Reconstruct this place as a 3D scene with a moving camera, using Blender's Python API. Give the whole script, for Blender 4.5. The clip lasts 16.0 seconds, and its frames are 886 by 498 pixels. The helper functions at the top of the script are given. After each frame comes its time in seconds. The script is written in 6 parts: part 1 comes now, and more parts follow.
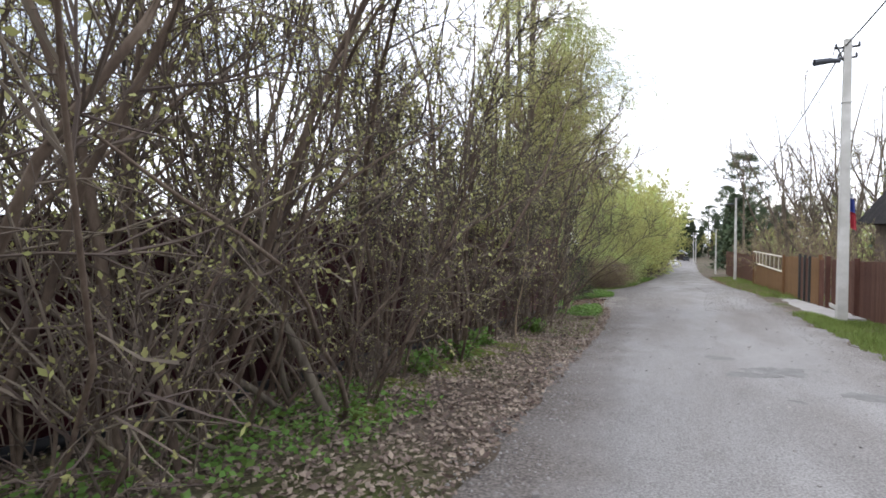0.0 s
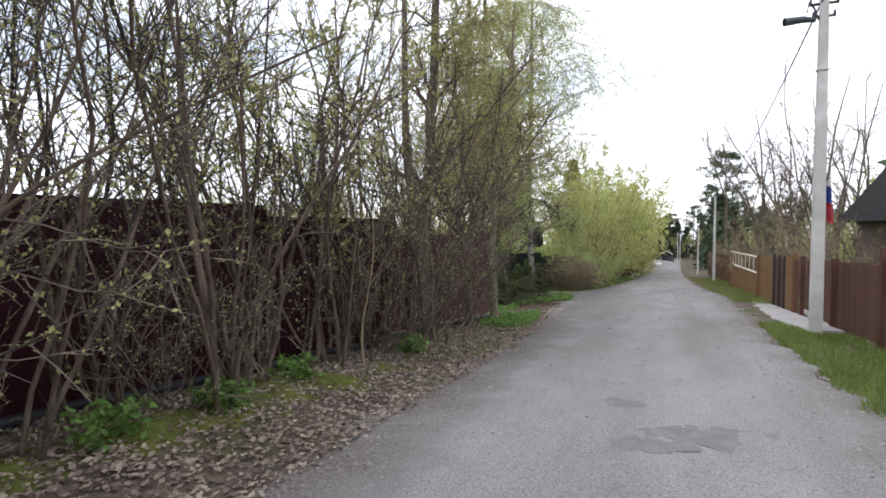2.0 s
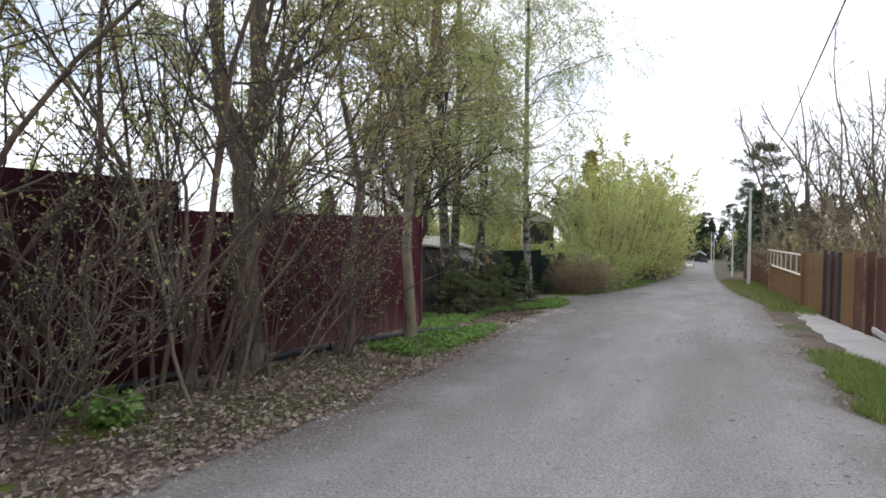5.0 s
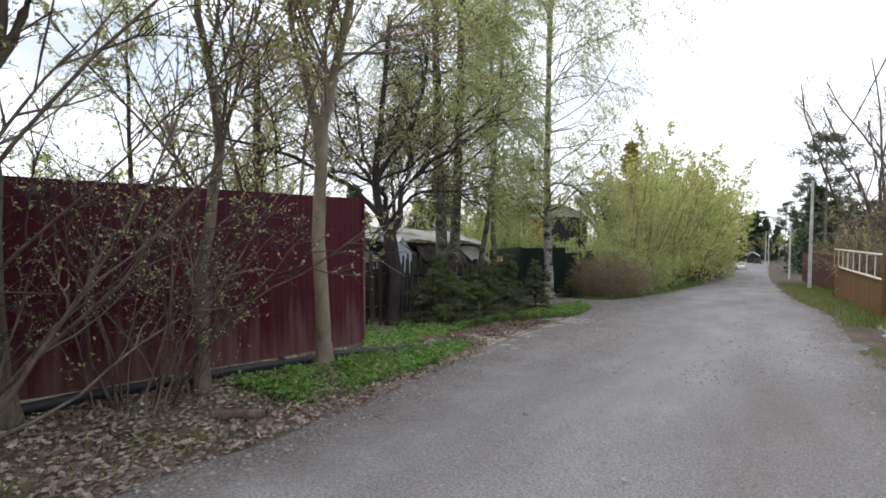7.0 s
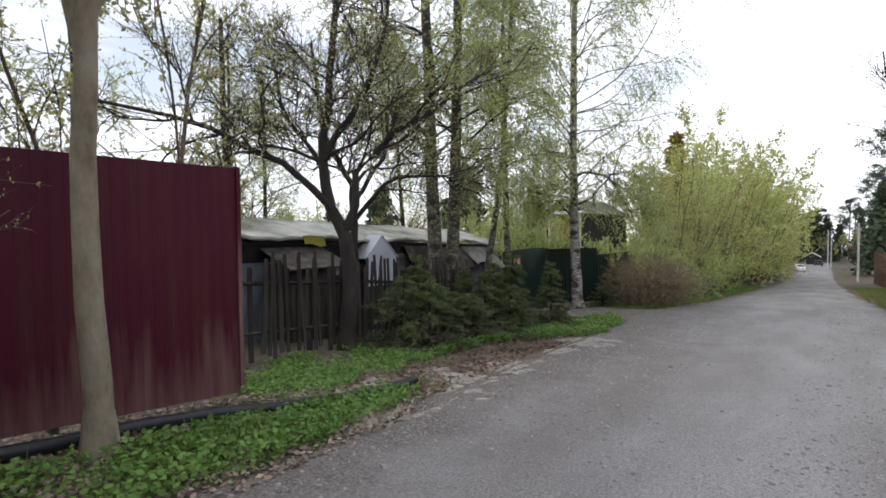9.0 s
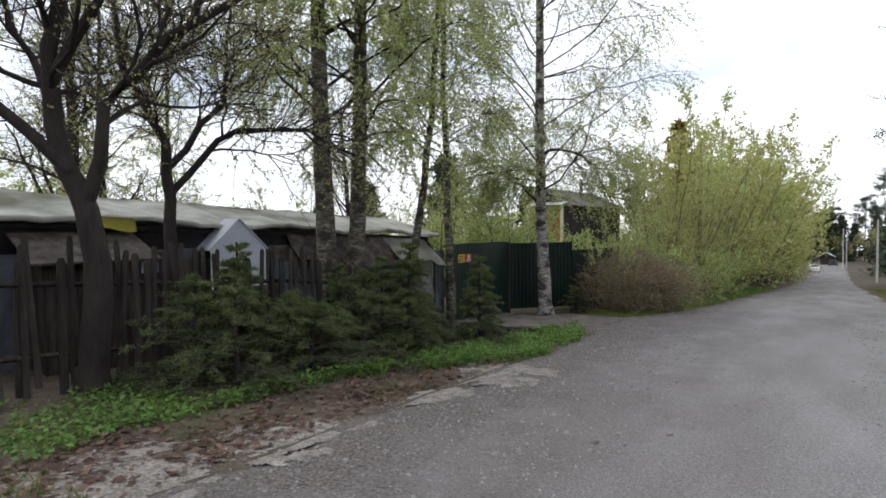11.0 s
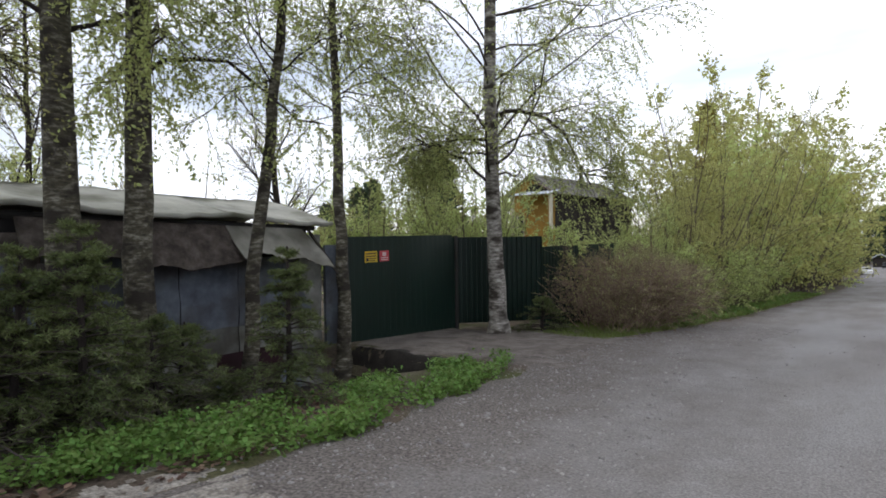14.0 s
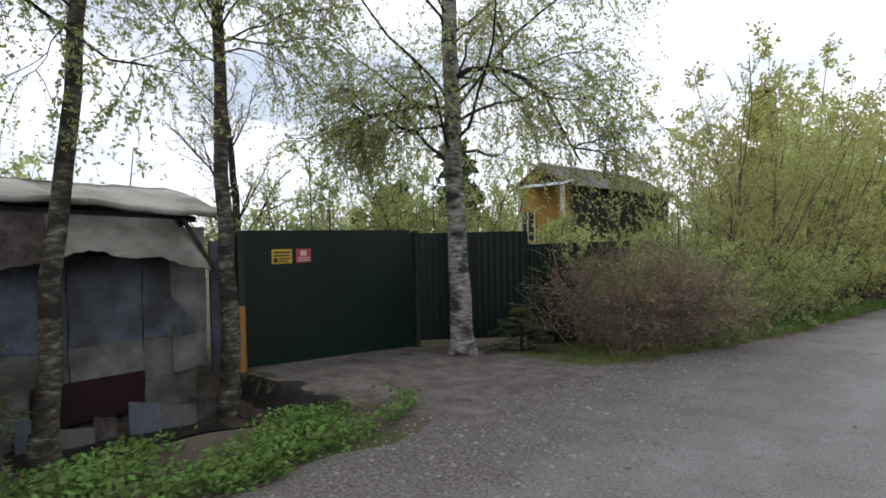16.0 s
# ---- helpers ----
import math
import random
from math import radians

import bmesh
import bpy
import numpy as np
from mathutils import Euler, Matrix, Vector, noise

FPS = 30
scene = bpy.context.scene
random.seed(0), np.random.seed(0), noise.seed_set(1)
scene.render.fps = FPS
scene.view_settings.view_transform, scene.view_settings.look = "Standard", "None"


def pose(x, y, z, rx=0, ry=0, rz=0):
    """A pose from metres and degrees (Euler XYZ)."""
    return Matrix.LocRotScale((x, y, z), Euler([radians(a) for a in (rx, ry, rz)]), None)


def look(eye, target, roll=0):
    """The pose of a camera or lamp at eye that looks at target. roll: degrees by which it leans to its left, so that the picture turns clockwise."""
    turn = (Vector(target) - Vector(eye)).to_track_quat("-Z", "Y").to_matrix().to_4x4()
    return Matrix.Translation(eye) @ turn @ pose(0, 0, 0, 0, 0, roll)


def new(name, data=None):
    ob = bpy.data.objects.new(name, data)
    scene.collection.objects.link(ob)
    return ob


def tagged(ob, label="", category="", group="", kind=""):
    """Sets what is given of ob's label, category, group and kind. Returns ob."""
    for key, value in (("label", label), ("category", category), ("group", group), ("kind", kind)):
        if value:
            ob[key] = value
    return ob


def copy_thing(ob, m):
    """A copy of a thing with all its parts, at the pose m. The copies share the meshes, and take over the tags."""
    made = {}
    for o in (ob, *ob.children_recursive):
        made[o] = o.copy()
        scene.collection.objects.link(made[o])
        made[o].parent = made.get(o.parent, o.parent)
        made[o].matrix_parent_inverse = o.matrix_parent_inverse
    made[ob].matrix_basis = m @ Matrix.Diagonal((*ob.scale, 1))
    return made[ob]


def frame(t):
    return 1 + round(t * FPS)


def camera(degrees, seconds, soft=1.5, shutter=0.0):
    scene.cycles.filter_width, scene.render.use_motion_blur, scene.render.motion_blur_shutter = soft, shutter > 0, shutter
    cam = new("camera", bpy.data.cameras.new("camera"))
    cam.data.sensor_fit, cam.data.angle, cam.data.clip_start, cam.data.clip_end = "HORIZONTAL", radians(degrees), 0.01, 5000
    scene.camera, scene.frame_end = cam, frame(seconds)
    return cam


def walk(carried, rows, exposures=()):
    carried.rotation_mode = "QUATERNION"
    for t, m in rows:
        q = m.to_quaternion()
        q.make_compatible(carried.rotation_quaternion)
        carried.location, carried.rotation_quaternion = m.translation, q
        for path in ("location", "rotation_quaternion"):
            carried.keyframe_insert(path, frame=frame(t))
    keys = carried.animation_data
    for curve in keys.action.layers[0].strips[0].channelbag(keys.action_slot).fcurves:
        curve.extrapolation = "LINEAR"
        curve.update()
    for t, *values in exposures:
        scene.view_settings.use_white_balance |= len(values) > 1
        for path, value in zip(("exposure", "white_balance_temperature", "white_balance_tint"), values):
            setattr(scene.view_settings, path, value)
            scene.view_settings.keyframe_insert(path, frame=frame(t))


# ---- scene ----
# The walk: seconds, eye, point looked at, roll
PATH = [
    (0, (0.199, -2.023, 1.615), (-1.885, 2.518, 1.407), -0.46),
    (0.5, (0.485, -1.108, 1.578), (-1.567, 3.447, 1.367), -0.41),
    (1, (0.747, -0.287, 1.522), (-1.263, 4.286, 1.319), -0.41),
    (1.5, (0.966, 0.598, 1.463), (-1.031, 5.177, 1.250), -0.18),
    (2, (1.162, 1.430, 1.408), (-0.834, 6.009, 1.194), -0.16),
    (2.5, (1.333, 2.295, 1.346), (-0.678, 6.868, 1.134), -0.23),
    (3, (1.484, 3.125, 1.267), (-0.544, 7.691, 1.060), -0.20),
    (3.5, (1.603, 4.011, 1.210), (-0.460, 8.561, 1.001), -0.30),
    (4, (1.693, 4.832, 1.139), (-0.415, 9.361, 0.937), -0.29),
    (6.5, (1.707, 9.090, 0.816), (-0.801, 13.410, 0.585), 0.18),
    (7, (1.703, 9.894, 0.763), (-0.885, 14.167, 0.540), 0.14),
    (7.5, (1.604, 10.765, 0.688), (-1.048, 14.998, 0.466), 0.02),
    (8, (1.432, 11.564, 0.628), (-1.304, 15.744, 0.428), -0.28),
    (8.5, (1.249, 12.400, 0.592), (-1.601, 16.504, 0.398), -0.42),
    (11, (0.808, 17.759, 0.146), (-2.169, 21.772, -0.031), -0.64),
    (11.5, (0.748, 18.695, 0.062), (-2.236, 22.704, -0.104), -0.75),
    (12, (0.649, 19.517, 0.016), (-2.354, 23.511, -0.149), -0.72),
    (12.5, (0.644, 20.309, -0.015), (-2.367, 24.298, -0.185), -0.60),
    (13, (0.608, 21.128, -0.077), (-2.432, 25.095, -0.241), -0.60),
    (13.5, (0.573, 22.001, -0.143), (-2.488, 25.951, -0.299), -0.83),
    (14, (0.492, 22.924, -0.207), (-2.728, 26.746, -0.358), -0.81),
    (14.5, (0.389, 23.845, -0.279), (-2.867, 27.636, -0.423), -0.91),
    (15, (0.360, 24.752, -0.336), (-3.056, 28.401, -0.468), -1.09),
    (15.5, (0.316, 25.549, -0.401), (-3.147, 29.154, -0.510), -1.17),
    (16, (0.130, 26.386, -0.455), (-3.430, 29.895, -0.554), -1.19),
]
cam = camera(80.0, 16.0, soft=1.75)
walk(cam, [(t, look(e, g, r)) for t, e, g, r in PATH],
     exposures=[(0.0, 0.72), (1.5, 0.58), (4.0, 0.41), (8.0, 0.35), (11.0, 0.13), (16.0, 0.12)])

# ---------------------------------------------------------------- sky and sun
SUN_ELEV, SUN_TURN = radians(42), radians(20)
world = bpy.data.worlds.new("sky")
scene.world = world
world.use_nodes = True
wt = world.node_tree
wt.nodes.clear()
w_out = wt.nodes.new("ShaderNodeOutputWorld")
w_bg = wt.nodes.new("ShaderNodeBackground")
w_sky = wt.nodes.new("ShaderNodeTexSky")
w_sky.sky_type, w_sky.sun_disc = "NISHITA", False
w_sky.sun_elevation, w_sky.sun_rotation = SUN_ELEV, SUN_TURN
w_scale = wt.nodes.new("ShaderNodeVectorMath")
w_scale.operation = "SCALE"
w_scale.inputs[3].default_value = 0.11
w_mix = wt.nodes.new("ShaderNodeMix")
w_mix.data_type = "RGBA"
w_co = wt.nodes.new("ShaderNodeTexCoord")
w_map = wt.nodes.new("ShaderNodeMapping")
w_map.inputs["Scale"].default_value = (1.0, 1.0, 5.0)
w_noise = wt.nodes.new("ShaderNodeTexNoise")
w_noise.inputs["Scale"].default_value = 1.7
w_noise.inputs["Detail"].default_value = 5.0
w_ramp = wt.nodes.new("ShaderNodeValToRGB")
w_ramp.color_ramp.elements[0].position = 0.38
w_ramp.color_ramp.elements[0].color = (0.4, 0.4, 0.4, 1)
w_ramp.color_ramp.elements[1].position = 0.57
w_ramp.color_ramp.elements[1].color = (1, 1, 1, 1)
wt.links.new(w_co.outputs["Generated"], w_map.inputs["Vector"])
wt.links.new(w_map.outputs["Vector"], w_noise.inputs["Vector"])
wt.links.new(w_noise.outputs["Fac"], w_ramp.inputs["Fac"])
wt.links.new(w_ramp.outputs["Color"], w_mix.inputs["Factor"])
wt.links.new(w_sky.outputs["Color"], w_scale.inputs[0])
wt.links.new(w_scale.outputs["Vector"], w_mix.inputs["A"])
w_mix.inputs["B"].default_value = (1.27, 1.31, 1.44, 1)
wt.links.new(w_mix.outputs["Result"], w_bg.inputs["Color"])
w_bg.inputs["Strength"].default_value = 1.0
wt.links.new(w_bg.outputs["Background"], w_out.inputs["Surface"])

sun_data = bpy.data.lights.new("sun", "SUN")
sun_data.energy, sun_data.angle, sun_data.color = 0.7, radians(25), (1.0, 0.985, 0.96)
sun = new("sun", sun_data)
sun.matrix_world = look((-30, -20, 60), (0, 15, 0))


# ---------------------------------------------------------------- materials
def material(name, colours, scale=3.0, rough=0.8, metal=0.0, bump=0.3, bump_scale=40.0, stretch=(1, 1, 1),
             dirt=None, dirt_scale=0.8, dirt_at=0.55, dirt_span=0.12, random=0.0, island=0.0, thin=0.0, spec=0.3, speck=0.0, speck_scale=90.0, dirt_stretch=None):
    """Two or three colours through noise, a second coat of dirt or wear, fine relief."""
    m = bpy.data.materials.new(name)
    m.use_nodes = True
    nt = m.node_tree
    nt.nodes.clear()
    out, bsdf = nt.nodes.new("ShaderNodeOutputMaterial"), nt.nodes.new("ShaderNodeBsdfPrincipled")
    co, mp = nt.nodes.new("ShaderNodeTexCoord"), nt.nodes.new("ShaderNodeMapping")
    mp.inputs["Scale"].default_value = stretch
    nt.links.new(co.outputs["Object"], mp.inputs["Vector"])
    no = nt.nodes.new("ShaderNodeTexNoise")
    no.inputs["Scale"].default_value, no.inputs["Detail"].default_value = scale, 8
    no.inputs["Roughness"].default_value = 0.65
    nt.links.new(mp.outputs["Vector"], no.inputs["Vector"])
    ramp = nt.nodes.new("ShaderNodeValToRGB")
    els = ramp.color_ramp.elements
    while len(els) < len(colours):
        els.new(0.5)
    for i, c in enumerate(colours):
        els[i].position = 0.32 + 0.36 * i / max(1, len(colours) - 1)
        els[i].color = (*c, 1)
    nt.links.new(no.outputs["Fac"], ramp.inputs["Fac"])
    colour = ramp.outputs["Color"]
    if dirt:
        dn = nt.nodes.new("ShaderNodeTexNoise")
        dn.inputs["Scale"].default_value, dn.inputs["Detail"].default_value = dirt_scale, 6
        dm = nt.nodes.new("ShaderNodeMapping")
        dm.inputs["Scale"].default_value = dirt_stretch or (1, 1, 1)
        nt.links.new(co.outputs["Object"], dm.inputs["Vector"])
        nt.links.new(dm.outputs["Vector"], dn.inputs["Vector"])
        mr = nt.nodes.new("ShaderNodeMapRange")
        mr.inputs["From Min"].default_value, mr.inputs["From Max"].default_value = dirt_at - dirt_span, dirt_at + dirt_span
        nt.links.new(dn.outputs["Fac"], mr.inputs["Value"])
        mx = nt.nodes.new("ShaderNodeMix")
        mx.data_type = "RGBA"
        mx.inputs["B"].default_value = (*dirt, 1)
        nt.links.new(mr.outputs["Result"], mx.inputs["Factor"])
        nt.links.new(colour, mx.inputs["A"])
        colour = mx.outputs["Result"]
    if speck:
        sn = nt.nodes.new("ShaderNodeTexNoise")
        sn.inputs["Scale"].default_value, sn.inputs["Detail"].default_value = speck_scale, 3
        nt.links.new(co.outputs["Object"], sn.inputs["Vector"])
        sr = nt.nodes.new("ShaderNodeMapRange")
        sr.inputs["From Min"].default_value, sr.inputs["From Max"].default_value = 0.3, 0.7
        sr.inputs["To Min"].default_value, sr.inputs["To Max"].default_value = 1 - speck, 1 + speck
        nt.links.new(sn.outputs["Fac"], sr.inputs["Value"])
        sh = nt.nodes.new("ShaderNodeHueSaturation")
        nt.links.new(sr.outputs["Result"], sh.inputs["Value"])
        nt.links.new(colour, sh.inputs["Color"])
        colour = sh.outputs["Color"]
    if random or island:
        src = nt.nodes.new("ShaderNodeNewGeometry") if island else nt.nodes.new("ShaderNodeObjectInfo")
        val = src.outputs["Random Per Island"] if island else src.outputs["Random"]
        amount = island or random
        mr = nt.nodes.new("ShaderNodeMapRange")
        mr.inputs["To Min"].default_value, mr.inputs["To Max"].default_value = 1 - amount, 1 + amount
        nt.links.new(val, mr.inputs["Value"])
        hs = nt.nodes.new("ShaderNodeHueSaturation")
        nt.links.new(mr.outputs["Result"], hs.inputs["Value"])
        mh = nt.nodes.new("ShaderNodeMapRange")
        mh.inputs["To Min"].default_value, mh.inputs["To Max"].default_value = 0.5 - amount * 0.06, 0.5 + amount * 0.04
        nt.links.new(val, mh.inputs["Value"])
        nt.links.new(mh.outputs["Result"], hs.inputs["Hue"])
        nt.links.new(colour, hs.inputs["Color"])
        colour = hs.outputs["Color"]
    nt.links.new(colour, bsdf.inputs["Base Color"])
    bsdf.inputs["Roughness"].default_value, bsdf.inputs["Metallic"].default_value = rough, metal
    bsdf.inputs["Specular IOR Level"].default_value = spec
    if bump:
        bn = nt.nodes.new("ShaderNodeTexNoise")
        bn.inputs["Scale"].default_value, bn.inputs["Detail"].default_value = bump_scale, 5
        nt.links.new(mp.outputs["Vector"], bn.inputs["Vector"])
        bp = nt.nodes.new("ShaderNodeBump")
        bp.inputs["Strength"].default_value, bp.inputs["Distance"].default_value = bump, 0.02
        nt.links.new(bn.outputs["Fac"], bp.inputs["Height"])
        nt.links.new(bp.outputs["Normal"], bsdf.inputs["Normal"])
    surface = bsdf.outputs["BSDF"]
    if thin:
        tr, ms = nt.nodes.new("ShaderNodeBsdfTranslucent"), nt.nodes.new("ShaderNodeMixShader")
        nt.links.new(colour, tr.inputs["Color"])
        ms.inputs["Fac"].default_value = thin
        nt.links.new(surface, ms.inputs[1])
        nt.links.new(tr.outputs["BSDF"], ms.inputs[2])
        surface = ms.outputs["Shader"]
    nt.links.new(surface, out.inputs["Surface"])
    return m


M = {}
M["road"] = material("packed_gravel", [(0.228, 0.219, 0.215), (0.262, 0.253, 0.249), (0.296, 0.287, 0.283)], 1.1, 0.95, bump=0.8, bump_scale=70, stretch=(1, 0.3, 1), dirt=(0.185, 0.168, 0.157), dirt_scale=0.75, dirt_at=0.56, dirt_span=0.16, dirt_stretch=(1, 0.22, 1), speck=0.36, speck_scale=60, spec=0.15)
M["soil"] = material("soil", [(0.055, 0.042, 0.032), (0.11, 0.085, 0.065), (0.16, 0.13, 0.10)], 1.2, 0.95, bump=0.9, bump_scale=25, dirt=(0.065, 0.075, 0.022), dirt_scale=0.5, dirt_at=0.58, dirt_span=0.08, speck=0.4, speck_scale=40)
M["gravel"] = material("loose_gravel", [(0.085, 0.072, 0.064), (0.15, 0.13, 0.117), (0.22, 0.197, 0.179)], 2.5, 0.95, bump=1.0, bump_scale=60, speck=0.5, speck_scale=45)
M["stone"] = material("stones", [(0.20, 0.19, 0.182), (0.34, 0.325, 0.31)], 8, 0.95, island=0.2)
M["sand"] = material("pale_sand", [(0.16, 0.14, 0.122), (0.27, 0.245, 0.215), (0.37, 0.342, 0.305)], 7, 0.95, bump=0.8, speck=0.45, speck_scale=40)
M["wet"] = material("dark_patch", [(0.14, 0.136, 0.133), (0.21, 0.205, 0.202)], 5, 0.8, bump=0.5)
# mud kept near black so that it also paints the dark of the pit
M["mud"] = material("black_mud_and_pit_shade", [(0.014, 0.012, 0.010), (0.035, 0.03, 0.025)], 5, 0.8, bump=0.8)
M["moss"] = material("moss", [(0.07, 0.085, 0.015), (0.14, 0.15, 0.03)], 9, 0.95, bump=1.0, bump_scale=70)
M["litter"] = material("dead_leaves", [(0.15, 0.112, 0.088), (0.38, 0.305, 0.25)], 5, 0.9, bump=0, island=0.45, thin=0.1)
M["litter_red"] = material("wet_dead_leaves", [(0.085, 0.052, 0.038), (0.20, 0.135, 0.10)], 5, 0.9, bump=0, island=0.45, thin=0.1)
M["grass"] = material("grass", [(0.13, 0.185, 0.045), (0.225, 0.285, 0.085)], 1.5, 0.7, bump=0, island=0.35, thin=0.35)
M["weed"] = material("weed_leaves", [(0.105, 0.20, 0.042), (0.19, 0.31, 0.078)], 2.0, 0.6, bump=0, island=0.35, thin=0.35)
M["leaf_olive"] = material("young_leaves_olive", [(0.31, 0.31, 0.12), (0.46, 0.45, 0.195)], 0.6, 0.6, bump=0, island=0.35, thin=0.5)
M["leaf_birch"] = material("young_birch_leaves", [(0.38, 0.435, 0.15), (0.55, 0.59, 0.26)], 0.6, 0.6, bump=0, island=0.3, thin=0.6)
M["leaf_green"] = material("young_leaves_green", [(0.40, 0.48, 0.16), (0.57, 0.63, 0.28)], 0.5, 0.6, bump=0, island=0.3, thin=0.55)
M["leaf_bush"] = material("hedge_leaves", [(0.41, 0.42, 0.14), (0.58, 0.58, 0.24)], 0.25, 0.6, bump=0, island=0.3, thin=0.55)
M["needle"] = material("spruce_needles", [(0.06, 0.085, 0.03), (0.19, 0.23, 0.085)], 2.0, 0.7, bump=0, island=0.35, thin=0.2)
M["needle_olive"] = material("yellowing_needles", [(0.24, 0.19, 0.045), (0.36, 0.29, 0.08)], 0.6, 0.8, bump=0, island=0.3, thin=0.2)
M["needle_far"] = material("pine_needles", [(0.045, 0.07, 0.042), (0.095, 0.125, 0.065)], 0.4, 0.8, bump=0, island=0.3, thin=0.1)
M["bark"] = material("grey_bark", [(0.065, 0.052, 0.042), (0.14, 0.115, 0.088), (0.20, 0.17, 0.13)], 9, 0.95, bump=0.8, bump_scale=30, stretch=(1, 1, 0.3))
M["bark_stem"] = material("dark_shrub_bark", [(0.052, 0.036, 0.028), (0.12, 0.087, 0.065), (0.195, 0.15, 0.115)], 9, 0.95, bump=0.8, bump_scale=30, stretch=(1, 1, 0.3))
M["bark_pale"] = material("smooth_olive_bark", [(0.125, 0.102, 0.068), (0.205, 0.172, 0.12), (0.265, 0.23, 0.172)], 6, 0.9, bump=0.4, bump_scale=25, stretch=(1, 1, 0.5))
M["bark_dark"] = material("dark_bark", [(0.022, 0.018, 0.017), (0.055, 0.044, 0.039)], 8, 0.95, bump=0.9, bump_scale=25, stretch=(1, 1, 0.3))
M["twig"] = material("brown_twigs", [(0.08, 0.062, 0.052), (0.17, 0.135, 0.105)], 2, 0.9, bump=0, island=0.4)
M["twig_birch"] = material("brown_birch_twigs", [(0.06, 0.048, 0.038), (0.12, 0.098, 0.075)], 2, 0.9, bump=0, island=0.3)
M["twig_dark"] = material("dark_twigs", [(0.045, 0.037, 0.033), (0.09, 0.075, 0.065)], 2, 0.9, bump=0, island=0.3)
M["twig_pink"] = material("dry_bramble_stems", [(0.15, 0.105, 0.085), (0.30, 0.22, 0.175)], 2, 0.9, bump=0, island=0.4)
M["twig_pale"] = material("dry_stems", [(0.22, 0.16, 0.10), (0.36, 0.28, 0.20)], 2, 0.9, bump=0, island=0.4)
M["birch"] = material("birch_bark", [(0.055, 0.048, 0.042), (0.27, 0.25, 0.225), (0.56, 0.54, 0.50)], 6, 0.9, bump=0.6, bump_scale=20, stretch=(1, 1, 3.2), dirt=(0.05, 0.042, 0.035), dirt_scale=2.6, dirt_at=0.54, dirt_span=0.07, dirt_stretch=(1, 1, 2.0))
M["birch_moss"] = material("mossy_birch_bark", [(0.028, 0.024, 0.02), (0.105, 0.095, 0.066), (0.34, 0.32, 0.27)], 7, 0.9, bump=0.8, bump_scale=22, stretch=(1, 1, 2.6), dirt=(0.04, 0.034, 0.027), dirt_scale=2.5, dirt_at=0.53, dirt_span=0.08, dirt_stretch=(1, 1, 2.0))
M["red"] = material("red_sheet_metal", [(0.050, 0.0032, 0.011), (0.064, 0.0045, 0.015)], 0.8, 0.55, bump=0.04, bump_scale=8, dirt=(0.06, 0.012, 0.015), dirt_scale=1.6, dirt_at=0.6, dirt_span=0.12, dirt_stretch=(3, 3, 0.35), random=0.05, spec=0.2)
# maroon sheets with the shade of the thicket put into the colour
M["maroon_shaded"] = material("shaded_maroon_sheet_metal", [(0.026, 0.0045, 0.007), (0.036, 0.006, 0.010)], 0.8, 0.6, bump=0.04, bump_scale=8, dirt=(0.04, 0.016, 0.015), dirt_scale=1.6, dirt_at=0.6, dirt_span=0.12, dirt_stretch=(3, 3, 0.35), random=0.08, spec=0.15)
M["green"] = material("green_sheet_metal", [(0.0045, 0.016, 0.012), (0.007, 0.022, 0.016)], 0.8, 0.4, bump=0.05, bump_scale=8, random=0.06, spec=0.4)
M["dark_metal"] = material("dark_steel", [(0.03, 0.03, 0.03), (0.05, 0.048, 0.045)], 6, 0.6, bump=0.1)
M["pipe"] = material("black_plastic_pipe", [(0.012, 0.013, 0.016), (0.03, 0.032, 0.036)], 3, 0.45, bump=0.05)
M["old_wood"] = material("weathered_boards", [(0.018, 0.015, 0.014), (0.048, 0.042, 0.037), (0.08, 0.072, 0.064)], 3, 0.95, bump=0.6, bump_scale=20, stretch=(4, 4, 0.4), random=0.3, spec=0.08)
M["brown_board"] = material("brown_painted_boards", [(0.085, 0.045, 0.035), (0.14, 0.075, 0.055)], 3, 0.75, bump=0.3, bump_scale=20, stretch=(4, 4, 0.4), random=0.18, spec=0.08)
M["grey_board"] = material("grey_brown_boards", [(0.13, 0.10, 0.085), (0.22, 0.18, 0.15)], 3, 0.9, bump=0.4, bump_scale=20, stretch=(4, 4, 0.4), random=0.2, spec=0.08)
M["tan_board"] = material("tan_painted_boards", [(0.16, 0.09, 0.045), (0.23, 0.135, 0.07)], 3, 0.7, bump=0.3, bump_scale=20, stretch=(4, 4, 0.4), random=0.12, spec=0.08)
M["cream"] = material("cream_paint", [(0.55, 0.50, 0.40), (0.68, 0.63, 0.52)], 4, 0.6, bump=0.1)
M["concrete"] = material("concrete", [(0.48, 0.47, 0.45), (0.62, 0.61, 0.59)], 3, 0.9, bump=0.4, bump_scale=40, dirt=(0.40, 0.39, 0.36), dirt_scale=1.2)
M["slab"] = material("concrete_paving", [(0.30, 0.285, 0.275), (0.40, 0.385, 0.375)], 2, 0.9, bump=0.3, bump_scale=40)
M["felt"] = material("grey_roofing_felt", [(0.30, 0.295, 0.265), (0.45, 0.445, 0.40), (0.56, 0.55, 0.50)], 1.2, 0.95, bump=0.4, bump_scale=14, dirt=(0.15, 0.15, 0.11), dirt_scale=0.7, dirt_at=0.58, dirt_span=0.1)
